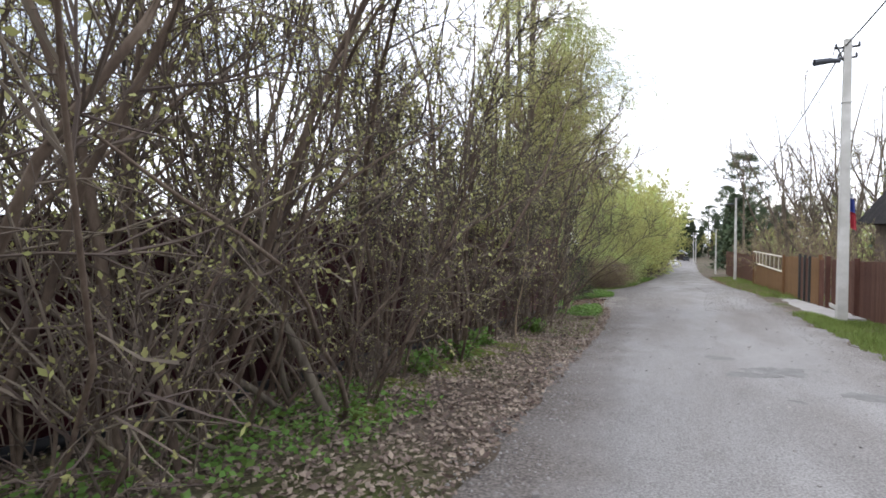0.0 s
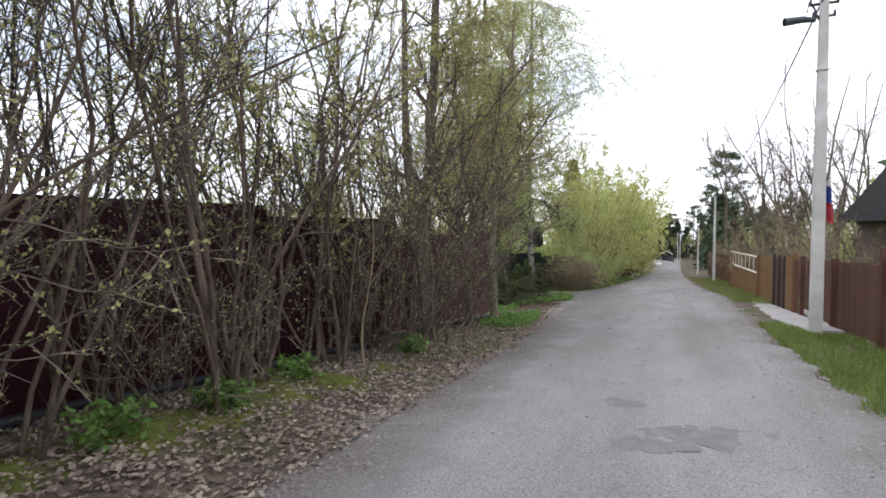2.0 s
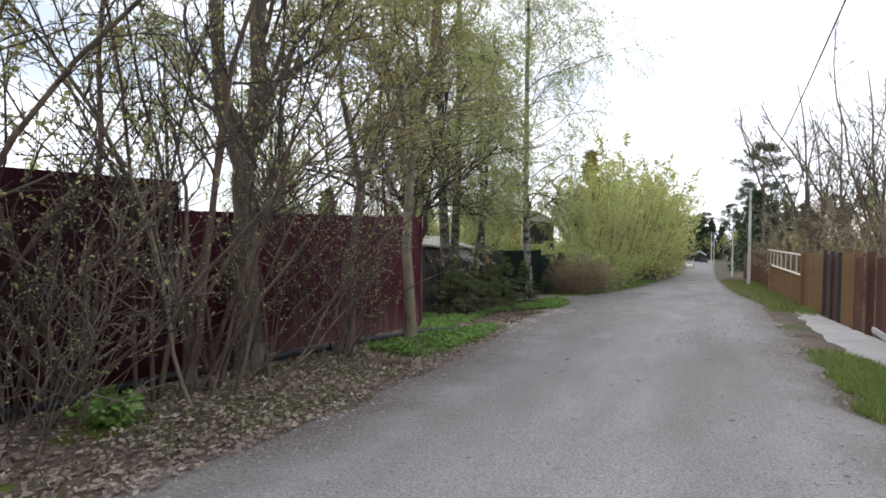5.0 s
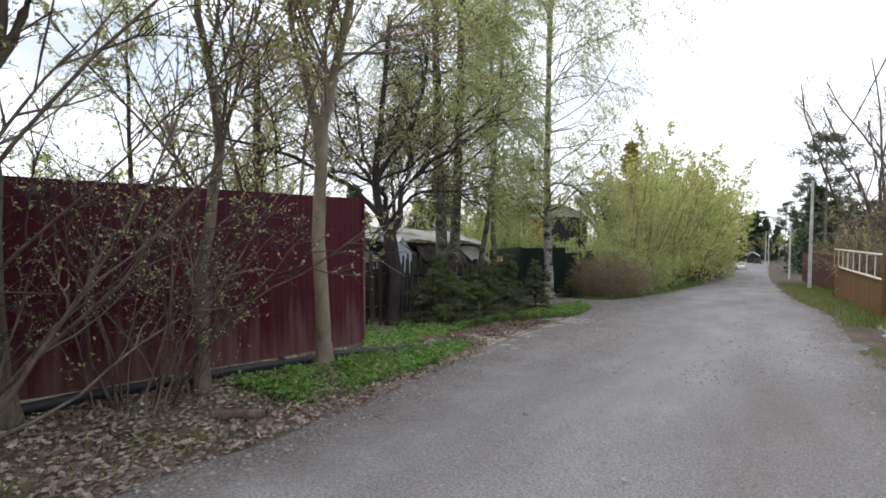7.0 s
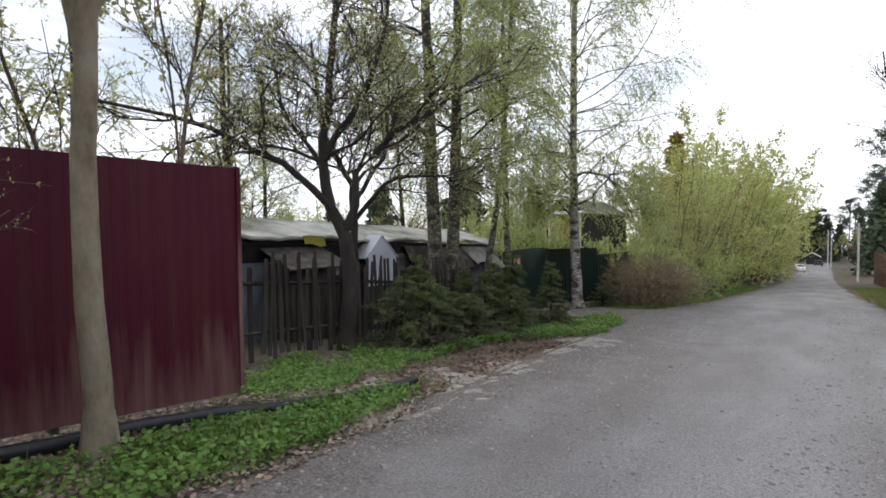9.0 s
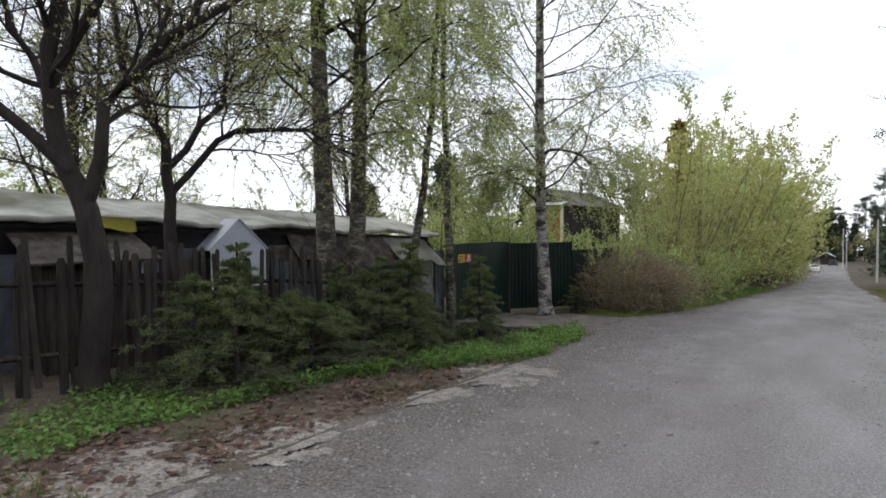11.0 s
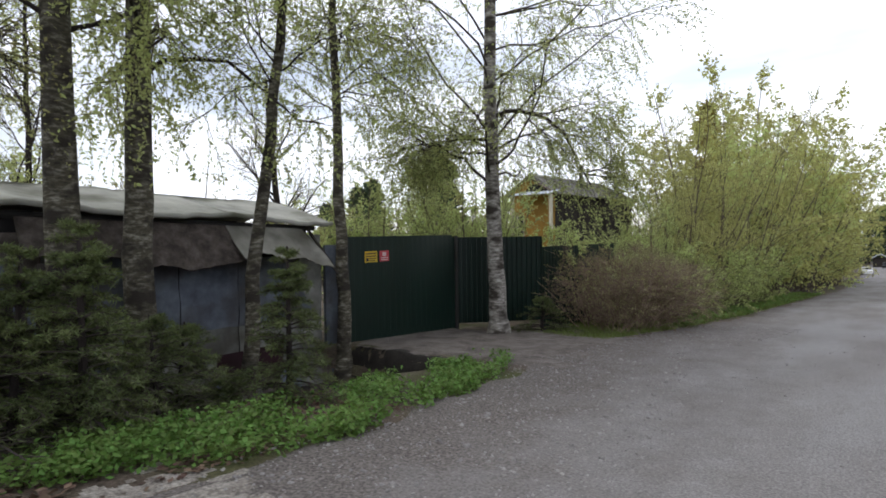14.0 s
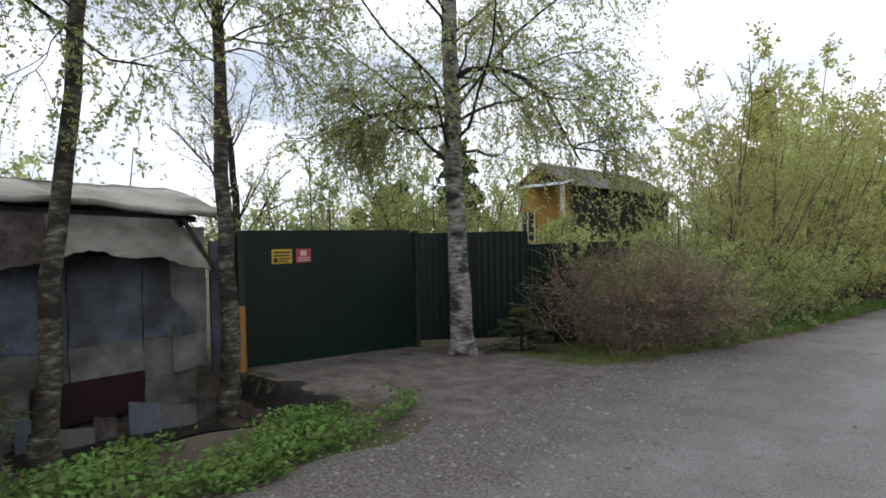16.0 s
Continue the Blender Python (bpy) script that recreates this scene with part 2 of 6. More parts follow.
M["tarp"] = material("grey_canvas", [(0.18, 0.175, 0.155), (0.31, 0.30, 0.265)], 2, 0.9, bump=0.3, bump_scale=12, dirt=(0.10, 0.095, 0.075), dirt_scale=1.3)
M["rust_cloth"] = material("brown_rotten_cover", [(0.035, 0.028, 0.025), (0.085, 0.07, 0.062), (0.15, 0.13, 0.115)], 4, 0.95, bump=0.9, bump_scale=18)
M["sheet_blue"] = material("weathered_zinc_sheet", [(0.05, 0.06, 0.076), (0.11, 0.127, 0.155), (0.185, 0.21, 0.245)], 1.6, 0.6, bump=0.2, bump_scale=10, dirt=(0.06, 0.055, 0.05), dirt_scale=1.2, dirt_at=0.56, random=0.25)
M["sheet_grey"] = material("weathered_plate", [(0.105, 0.105, 0.096), (0.19, 0.19, 0.174), (0.285, 0.285, 0.262)], 1.8, 0.8, bump=0.3, bump_scale=12, dirt=(0.085, 0.08, 0.06), dirt_scale=1.4, dirt_at=0.56, random=0.25)
M["maroon"] = material("maroon_board", [(0.018, 0.007, 0.009), (0.035, 0.012, 0.016)], 2, 0.7, bump=0.2)
M["white_sheet"] = material("pale_zinc_sheet", [(0.40, 0.43, 0.47), (0.52, 0.55, 0.60)], 2, 0.6, bump=0.1)
M["slate"] = material("grey_corrugated_roofing", [(0.12, 0.115, 0.10), (0.21, 0.20, 0.175)], 2, 0.95, bump=0.4, dirt=(0.10, 0.10, 0.06), dirt_scale=0.8)
M["yellow_wall"] = material("ochre_board_wall", [(0.36, 0.20, 0.045), (0.46, 0.27, 0.07)], 3, 0.8, bump=0.3, bump_scale=15, stretch=(4, 4, 0.4))
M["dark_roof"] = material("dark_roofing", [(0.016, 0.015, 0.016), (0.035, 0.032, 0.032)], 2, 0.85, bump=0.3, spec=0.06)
M["yellow_sign"] = material("yellow_sign", [(0.55, 0.38, 0.03), (0.65, 0.46, 0.05)], 4, 0.5, bump=0)
M["red_sign"] = material("red_sign", [(0.45, 0.06, 0.08), (0.52, 0.09, 0.10)], 4, 0.5, bump=0)
M["ink"] = material("dark_ink", [(0.04, 0.03, 0.03), (0.06, 0.05, 0.05)], 4, 0.6, bump=0)
M["pale_ink"] = material("pale_ink", [(0.6, 0.5, 0.5), (0.7, 0.6, 0.6)], 4, 0.6, bump=0)
M["flag_white"] = material("flag_white", [(0.6, 0.6, 0.62), (0.7, 0.7, 0.72)], 4, 0.8, bump=0, thin=0.2)
M["flag_blue"] = material("flag_blue", [(0.03, 0.045, 0.2), (0.045, 0.065, 0.27)], 4, 0.8, bump=0, thin=0.2)
M["flag_red"] = material("flag_red", [(0.32, 0.025, 0.04), (0.4, 0.04, 0.055)], 4, 0.8, bump=0, thin=0.2)
M["lamp"] = material("lamp_housing", [(0.05, 0.055, 0.07), (0.08, 0.085, 0.1)], 4, 0.5, bump=0)
M["white_paint"] = material("white_paint", [(0.7, 0.7, 0.7), (0.8, 0.8, 0.8)], 4, 0.4, bump=0)
M["orange_wood"] = material("fresh_timber", [(0.40, 0.19, 0.05), (0.50, 0.26, 0.08)], 4, 0.8, bump=0.2, stretch=(3, 3, 0.4))
M["yellow_tarp"] = material("yellow_plastic_sheet", [(0.22, 0.19, 0.02), (0.31, 0.27, 0.04)], 3, 0.5, bump=0.2)
M["glass"] = material("dull_glass", [(0.02, 0.022, 0.025), (0.03, 0.033, 0.036)], 2, 0.08, bump=0, spec=0.6)


def loosen(mat, colour_a, colour_b, share="loose"):
    """Mix brown loose gravel into the road where the mesh says that it lies loose."""
    nt = mat.node_tree
    bsdf = next(n for n in nt.nodes if n.type == "BSDF_PRINCIPLED")
    old = bsdf.inputs["Base Color"].links[0].from_socket
    at, no, ad, mr, mx = (nt.nodes.new("ShaderNode" + k) for k in ("Attribute", "TexNoise", "Math", "MapRange", "Mix"))
    at.attribute_name = share
    co = next(n for n in nt.nodes if n.type == "TEX_COORD")
    no.inputs["Scale"].default_value, no.inputs["Detail"].default_value = 2.2, 8
    nt.links.new(co.outputs["Object"], no.inputs["Vector"])
    nt.links.new(at.outputs["Fac"], ad.inputs[0])
    nt.links.new(no.outputs["Fac"], ad.inputs[1])
    mr.inputs["From Min"].default_value, mr.inputs["From Max"].default_value = 0.6, 1.35
    nt.links.new(ad.outputs["Value"], mr.inputs["Value"])
    mx.data_type = "RGBA"
    fine, ramp = nt.nodes.new("ShaderNodeTexNoise"), nt.nodes.new("ShaderNodeValToRGB")
    fine.inputs["Scale"].default_value, fine.inputs["Detail"].default_value = 38, 4
    nt.links.new(co.outputs["Object"], fine.inputs["Vector"])
    ramp.color_ramp.elements[0].position, ramp.color_ramp.elements[1].position = 0.35, 0.68
    ramp.color_ramp.elements[0].color, ramp.color_ramp.elements[1].color = (*colour_a, 1), (*colour_b, 1)
    nt.links.new(fine.outputs["Fac"], ramp.inputs["Fac"])
    nt.links.new(mr.outputs["Result"], mx.inputs["Factor"])
    nt.links.new(old, mx.inputs["A"])
    nt.links.new(ramp.outputs["Color"], mx.inputs["B"])
    nt.links.new(mx.outputs["Result"], bsdf.inputs["Base Color"])


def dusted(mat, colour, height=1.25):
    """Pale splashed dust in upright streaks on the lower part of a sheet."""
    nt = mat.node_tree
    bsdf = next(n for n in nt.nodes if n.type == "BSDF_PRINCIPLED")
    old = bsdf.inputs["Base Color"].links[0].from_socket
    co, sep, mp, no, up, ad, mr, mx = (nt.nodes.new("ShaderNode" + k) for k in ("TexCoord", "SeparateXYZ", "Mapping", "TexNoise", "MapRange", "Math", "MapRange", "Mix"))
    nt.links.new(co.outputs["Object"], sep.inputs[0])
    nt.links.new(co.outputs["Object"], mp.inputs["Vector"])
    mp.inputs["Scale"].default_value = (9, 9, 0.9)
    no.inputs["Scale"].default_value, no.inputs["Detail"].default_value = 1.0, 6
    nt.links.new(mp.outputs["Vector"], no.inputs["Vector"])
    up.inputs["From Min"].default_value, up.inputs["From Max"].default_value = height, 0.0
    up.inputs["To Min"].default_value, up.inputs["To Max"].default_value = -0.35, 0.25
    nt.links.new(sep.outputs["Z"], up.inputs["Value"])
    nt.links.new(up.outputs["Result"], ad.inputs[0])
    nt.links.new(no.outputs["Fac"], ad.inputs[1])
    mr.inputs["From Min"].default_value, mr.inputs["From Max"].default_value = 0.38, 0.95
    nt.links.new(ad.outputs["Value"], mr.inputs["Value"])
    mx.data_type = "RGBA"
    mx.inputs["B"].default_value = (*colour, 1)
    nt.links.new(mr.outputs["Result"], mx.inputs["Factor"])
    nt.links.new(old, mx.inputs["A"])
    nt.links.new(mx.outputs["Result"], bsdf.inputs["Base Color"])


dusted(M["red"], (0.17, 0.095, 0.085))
loosen(M["road"], (0.088, 0.077, 0.071), (0.238, 0.214, 0.197))

# ---------------------------------------------------------------- mesh tools
class Geo:
    """Quads gathered from arrays."""

    def __init__(self):
        self.v, self.f, self.n = [], [], 0

    def add(self, v, f):
        v = np.asarray(v, float).reshape(-1, 3)
        self.v.append(v)
        self.f.append(np.asarray(f, int).reshape(-1, 4) + self.n)
        self.n += len(v)

    def box(self, x0, x1, y0, y1, z0, z1):
        self.add([(x, y, z) for z in (z0, z1) for x, y in ((x0, y0), (x1, y0), (x1, y1), (x0, y1))],
                 [(3, 2, 1, 0), (4, 5, 6, 7), (0, 1, 5, 4), (1, 2, 6, 5), (2, 3, 7, 6), (3, 0, 4, 7)])

    def grid(self, p):
        """A sheet through the points p (rows, columns, 3)."""
        a, b = p.shape[:2]
        i = np.arange(a * b).reshape(a, b)
        self.add(p, np.stack([i[:-1, :-1], i[:-1, 1:], i[1:, 1:], i[1:, :-1]], -1))

    def slab(self, p, thick):
        """A sheet through p with a thickness along its mean normal."""
        n = np.cross(p[0, -1] - p[0, 0], p[-1, 0] - p[0, 0])
        n = n / np.linalg.norm(n) * thick
        a, b = p.shape[:2]
        i = np.arange(a * b).reshape(a, b)
        f = np.stack([i[:-1, :-1], i[:-1, 1:], i[1:, 1:], i[1:, :-1]], -1).reshape(-1, 4)
        rim = np.concatenate([i[0, :], i[1:, -1], i[-1, -2::-1], i[-2:0:-1, 0]])
        nx = np.roll(rim, -1)
        side = np.stack([nx, rim, rim + a * b, nx + a * b], -1)
        self.add(np.concatenate([p.reshape(-1, 3), p.reshape(-1, 3) + n]), np.concatenate([f[:, ::-1], f + a * b, side]))

    def tubes(self, pts, r0, r1, sides=4):
        """Tapered tubes along B polylines: pts (B, n, 3)."""
        b, n = pts.shape[:2]
        d = np.gradient(pts, axis=1)
        d /= np.linalg.norm(d, axis=2, keepdims=True) + 1e-9
        ref = np.where(np.abs(d[..., 2:3]) > 0.9, np.array([1.0, 0, 0]), np.array([0, 0, 1.0]))
        u = np.cross(d, ref)
        u /= np.linalg.norm(u, axis=2, keepdims=True) + 1e-9
        w = np.cross(d, u)
        s = np.linspace(0, 1, n)
        r = np.asarray(r0, float).reshape(-1, 1) * (1 - s) + np.asarray(r1, float).reshape(-1, 1) * s
        a = np.linspace(0, 2 * np.pi, sides, endpoint=False)
        ring = pts[:, :, None] + r[:, :, None, None] * (np.cos(a)[:, None] * u[:, :, None] + np.sin(a)[:, None] * w[:, :, None])
        i = np.arange(b * n * sides).reshape(b, n, sides)
        j = np.roll(i, -1, axis=2)
        self.add(ring, np.stack([i[:, :-1], j[:, :-1], j[:, 1:], i[:, 1:]], -1))

    def leaves(self, c, size, rng, flat=0.0, wide=0.55, hang=0.0):
        """A pointed leaf at each place of c."""
        n = len(c)
        u = rng.normal(size=(n, 3))
        u[:, 2] = u[:, 2] * (1 - flat) - hang
        u /= np.linalg.norm(u, axis=1, keepdims=True) + 1e-9
        w = rng.normal(size=(n, 3)) * (1, 1, 1 - flat)
        w = np.cross(u, np.cross(w, u))
        w /= np.linalg.norm(w, axis=1, keepdims=True) + 1e-9
        s = (size * rng.uniform(0.6, 1.35, n))[:, None]
        self.add(np.stack([c, c + s * (0.5 * u + 0.5 * wide * w), c + s * u, c + s * (0.5 * u - 0.5 * wide * w)], 1),
                 np.arange(4 * n).reshape(n, 4))

    def mesh(self, name, mat, smooth=False):
        me = bpy.data.meshes.new(name)
        v, f = np.concatenate(self.v), np.concatenate(self.f)
        me.vertices.add(len(v))
        me.vertices.foreach_set("co", v.ravel())
        me.loops.add(f.size)
        me.loops.foreach_set("vertex_index", f.ravel())
        me.polygons.add(len(f))
        me.polygons.foreach_set("loop_start", np.arange(0, f.size, 4))
        me.polygons.foreach_set("loop_total", np.full(len(f), 4))
        me.polygons.foreach_set("use_smooth", np.full(len(f), smooth))
        me.materials.append(mat)
        me.update(calc_edges=True)
        return me


def part(name, geo, mat, parent=None, label="", smooth=False):
    """One mesh object under a thing or a part."""
    ob = new(name, geo.mesh(name, mat, smooth) if isinstance(geo, Geo) else geo)
    if parent:
        ob.parent = parent
    return tagged(ob, label)


def thing(name, label, category, group="", at=(0, 0, 0)):
    ob = new(name)
    ob.location = at
    return tagged(ob, label, category, group)


def solid(name, geo, mat, label, category, kind="", group="", smooth=False):
    """A thing or piece of the setting that is one mesh."""
    return tagged(part(name, geo, mat, None, "", smooth), label, category, group, kind)


def box_part(name, mat, parent, x0, x1, y0, y1, z0, z1, label=""):
    g = Geo()
    g.box(x0, x1, y0, y1, z0, z1)
    return part(name, g, mat, parent, label)


# ---------------------------------------------------------------- the lie of the land
def smooth(a, b, x):
    s = np.clip((x - a) / (b - a), 0, 1)
    return s * s * (3 - 2 * s)


def wave(x, y):
    """Gentle unevenness of unmade ground."""
    return 0.5 * np.sin(1.7 * x + 0.9 * y) * np.sin(0.8 * x - 1.3 * y + 1) + 0.3 * np.sin(3.9 * x + 1.1) * np.sin(3.1 * y + 2.2 * x) + 0.2 * np.sin(7.3 * y + 1.9 * x) * np.sin(6.1 * x)


def edge_left(y):
    return np.interp(y, [-60, 1, 10, 15, 20, 25, 28, 31.5, 34, 39, 46, 300], [-1.3, -1.25, -1.6, -2.0, -2.7, -3.2, -3.4, -4.2, -4.3, -3.7, -3.4, -3.4])


def edge_right(y):
    return np.interp(y, [-60, 8, 15, 22, 30, 45, 60, 300], [3.1, 3.0, 3.15, 3.3, 3.7, 3.1, 3.0, 3.2])


def land(x, y):
    """Height of the ground."""
    x, y = np.asarray(x, float), np.asarray(y, float)
    z = 0.0351 * np.clip(x, -40, 40) - 0.07296 * y
    far = np.clip(y - 80, 0, 54)
    z = z + 0.0004 * far * far + 0.0432 * np.clip(y - 134, 0, 400)
    z = z + 0.07296 * 0.5 * np.clip(y - 534, 0, None)
    z = z + 0.10 * smooth(0.3, 1.6, edge_left(y) - x) * smooth(17.5, 15, y)
    z = z - 0.20 * smooth(0.3, 1.2, x - edge_right(y)) * smooth(40, 20, y)
    pit = smooth(-4.85, -5.4, x) * smooth(-9.4, -8.0, x) * smooth(24.0, 26.0, y) * smooth(29.9, 29.5, y)
    z = z - 0.68 * pit
    off = np.maximum(edge_left(y) - x, x - edge_right(y))
    return z + wave(x, y) * (0.012 + 0.035 * smooth(0.0, 1.0, off))


def land1(x, y):
    return float(land(x, y))


def vnoise(x, y, seed, octaves=4):
    """Smooth lattice noise between 0 and 1."""
    table = np.random.default_rng(seed).uniform(0, 1, (64, 64))
    out, amp, total = 0.0, 1.0, 0.0
    for k in range(octaves):
        u, v = x * 2 ** k + 17.3 * k, y * 2 ** k + 5.1 * k
        i, j = np.floor(u).astype(int), np.floor(v).astype(int)
        a, b = u - i, v - j
        a, b = a * a * (3 - 2 * a), b * b * (3 - 2 * b)
        i0, i1, j0, j1 = i % 64, (i + 1) % 64, j % 64, (j + 1) % 64
        out = out + amp * ((table[i0, j0] * (1 - a) + table[i1, j0] * a) * (1 - b) + (table[i0, j1] * (1 - a) + table[i1, j1] * a) * b)
        total, amp = total + amp, amp * 0.6
    return out / total

# ---------------------------------------------------------------- ground and road
def stretch_axis(near0, near1, step, far0, far1, count):
    a = np.arange(near0, near1 + step / 2, step)
    lo = near0 - (near0 - far0) * (np.linspace(1, 0, count, endpoint=False) ** 2.5)
    hi = near1 + (far1 - near1) * (np.linspace(0, 1, count + 1)[1:] ** 2.5)
    return np.concatenate([lo, a, hi])


gx, gy = np.meshgrid(stretch_axis(-9, 7, 0.2, -900, 900, 26), stretch_axis(-4, 48, 0.2, -300, 2500, 40))
g = Geo()
inner = np.minimum(gx - edge_left(gy), edge_right(gy) - gx)
g.grid(np.stack([gx, gy, land(gx, gy) - 0.10 * smooth(0.1, 0.8, inner) * smooth(300, 240, gy) * smooth(-40, -28, gy)], -1))
ground = solid("ground", g, M["soil"], "brown soil and mossy verge under the shrubs", "ground", "structure", smooth=True)

yy = np.concatenate([np.arange(-30, 50, 0.25), np.arange(50, 260, 2.0)])
cols = np.linspace(0, 1, 41)
ry = np.repeat(yy[:, None], 41, 1)
rough_l = 0.22 * np.sin(1.3 * yy) * np.sin(0.7 * yy + 1) + 0.10 * np.sin(4.1 * yy)
rough_r = 0.20 * np.sin(1.1 * yy + 2) * np.sin(0.6 * yy) + 0.10 * np.sin(3.7 * yy)
xl, xr = (edge_left(yy) - 0.15 + rough_l)[:, None], (edge_right(yy) + 0.15 + rough_r)[:, None]
rx = xl + (xr - xl) * cols
across = np.minimum(cols, 1 - cols)
rz = land(rx, ry) + 0.035 * smooth(0, 0.06, across) - 0.02 + 0.005 * wave(0.7 * rx, 0.8 * ry) * smooth(0, 0.1, across) - 0.012 * np.exp(-((cols - 0.36) / 0.06) ** 2) - 0.012 * np.exp(-((cols - 0.68) / 0.06) ** 2)
g = Geo()
g.grid(np.stack([rx, ry, rz], -1))
road = solid("road", g, M["road"], "grey packed gravel road with loose stones along its edges", "road", "structure", smooth=True)
width_l = np.interp(yy, [-30, 10, 16, 22, 30, 36, 45, 260], [1.0, 1.15, 1.5, 2.6, 3.6, 3.2, 1.2, 0.6])[:, None]
loose_v = np.clip(1.15 - (rx - xl) / width_l, 0, 1) + np.clip(0.9 - (xr - rx) / np.interp(yy, [-30, 14, 22, 32, 60], [0.6, 0.8, 1.6, 1.0, 0.6])[:, None], 0, 1)
road.data.attributes.new("loose", "FLOAT", "POINT").data.foreach_set("value", np.clip(loose_v, 0, 1).astype(np.float32).ravel())


def road_z(x, y):
    l, r = edge_left(y) - 0.15, edge_right(y) + 0.15
    c = (x - l) / (r - l)
    e = np.minimum(c, 1 - c)
    on = land(x, y) + 0.035 * smooth(0, 0.06, e) - 0.02 + 0.005 * wave(0.7 * x, 0.8 * y) * smooth(0, 0.1, e) - 0.012 * np.exp(-((c - 0.36) / 0.06) ** 2) - 0.012 * np.exp(-((c - 0.68) / 0.06) ** 2)
    return np.where(e > 0.02, on, land(x, y))


def crust(name, mat, label, category, seed, x0, x1, y0, y1, weight, lift=0.008, grain=2.4, cell=0.035, at=0.55):
    """A thin ragged layer on the ground where noise and weight(x, y) add up."""
    nx, ny = int((x1 - x0) / cell), int((y1 - y0) / cell)
    xv, yv = np.meshgrid(np.linspace(x0, x1, nx), np.linspace(y0, y1, ny))
    field = vnoise(xv * grain, yv * grain * 0.8, seed, 5) + weight(xv, yv) - at
    zv = road_z(xv, yv) + np.clip(field * 0.3, -0.004, 1) * lift * 8 + 0.002
    i = np.arange(nx * ny).reshape(ny, nx)
    quads = np.stack([i[:-1, :-1], i[:-1, 1:], i[1:, 1:], i[1:, :-1]], -1).reshape(-1, 4)
    quads = quads[field.ravel()[quads].max(1) > 0]
    used, flat = np.unique(quads, return_inverse=True)
    g = Geo()
    g.add(np.stack([xv, yv, zv], -1).reshape(-1, 3)[used], flat.reshape(-1, 4))
    return solid(name, g, M[mat], label, category, "stuff", smooth=True)


def spots_weight(spots):
    def weight(x, y):
        w = np.full_like(x, -0.6)
        for cx, cy, ax, ay in spots:
            w = np.maximum(w, 0.28 - 0.42 * np.sqrt(((x - cx) / ax) ** 2 + ((y - cy) / ay) ** 2))
        return w
    return weight


crust("road_hollow", "wet", "dark damp hollows worn into the gravel road", "hollow", 10, 0.0, 2.9, 3.8, 8.4, spots_weight([(1.55, 6.5, 0.75, 0.4), (1.15, 6.0, 0.4, 0.25), (0.75, 7.4, 0.35, 0.25), (2.0, 5.1, 0.3, 0.25), (1.3, 4.6, 0.2, 0.3)]), 0.003, 3.0)
crust("sand_crust", "sand", "pale crusted sand on the road shoulder", "sand", 30, -4.6, -1.5, 16.2, 25.6, spots_weight([(-2.55, 17.5, 0.45, 0.7), (-2.6, 18.5, 0.5, 0.9), (-3.0, 19.3, 0.65, 0.8), (-2.95, 20.4, 0.5, 0.9), (-3.45, 18.5, 0.4, 0.7), (-2.8, 22.4, 0.3, 0.6), (-2.6, 23.6, 0.6, 0.5), (-3.0, 24.3, 0.6, 0.5), (-2.5, 24.4, 0.4, 0.4)]), 0.0025, 4.6, 0.03, 0.46)
crust("moss_carpet", "moss", "olive green moss cushions on the verge", "moss", 50, -3.8, -1.8, 1.4, 10.0, spots_weight([(-2.75, 5.7, 0.5, 0.8), (-2.65, 6.8, 0.45, 0.7), (-3.0, 3.4, 0.45, 0.6), (-2.85, 4.6, 0.5, 0.7), (-2.6, 2.3, 0.4, 0.4), (-2.6, 8.0, 0.35, 0.6), (-2.8, 9.2, 0.3, 0.5), (-3.2, 6.2, 0.4, 0.8)]), 0.05, 3.5, 0.035, 0.5)
# mud over the whole pit; its black adds shade that the hollow lacks
crust("ditch_mud", "mud", "black wet mud in the ditch beside the shed, with the pit's shade in its colour", "mud", 60, -8.3, -4.85, 25.5, 30.2, spots_weight([(-6.6, 28.7, 0.9, 0.9), (-6.9, 27.2, 0.8, 1.0), (-6.2, 29.5, 0.5, 0.4), (-5.6, 28.6, 0.9, 0.9), (-5.5, 27.4, 0.6, 0.7), (-5.5, 29.5, 0.6, 0.4), (-7.4, 26.4, 0.7, 0.8), (-6.5, 28.0, 1.5, 1.6)]), 0.003, 1.2, 0.035, 0.35)
ay_ = np.linspace(29.9, 35.2, 40)[:, None] * np.ones((1, 30))
ax0 = np.interp(ay_[:, 0], [29.9, 30.6, 33.7, 34.4, 35.2], [-7.6, -8.4, -8.5, -6.6, -5.2])[:, None] + 0.12 * np.sin(5 * ay_)
ax1 = edge_left(ay_) + 0.7
ax_ = ax0 + (ax1 - ax0) * np.linspace(0, 1, 30)
rim = np.minimum(smooth(29.9, 30.3, ay_ + 0.12 * np.sin(7 * ax_)), smooth(35.2, 34.7, ay_ + 0.15 * np.sin(6 * ax_)))
g = Geo()
g.grid(np.stack([ax_, ay_, land(ax_, ay_) + 0.026 * rim - 0.01 + 0.012 * wave(2 * ax_, 2 * ay_)], -1))
solid("gravel_apron", g, M["gravel"], "brown grey gravel drive in front of the gate", "drive", "structure", smooth=True)


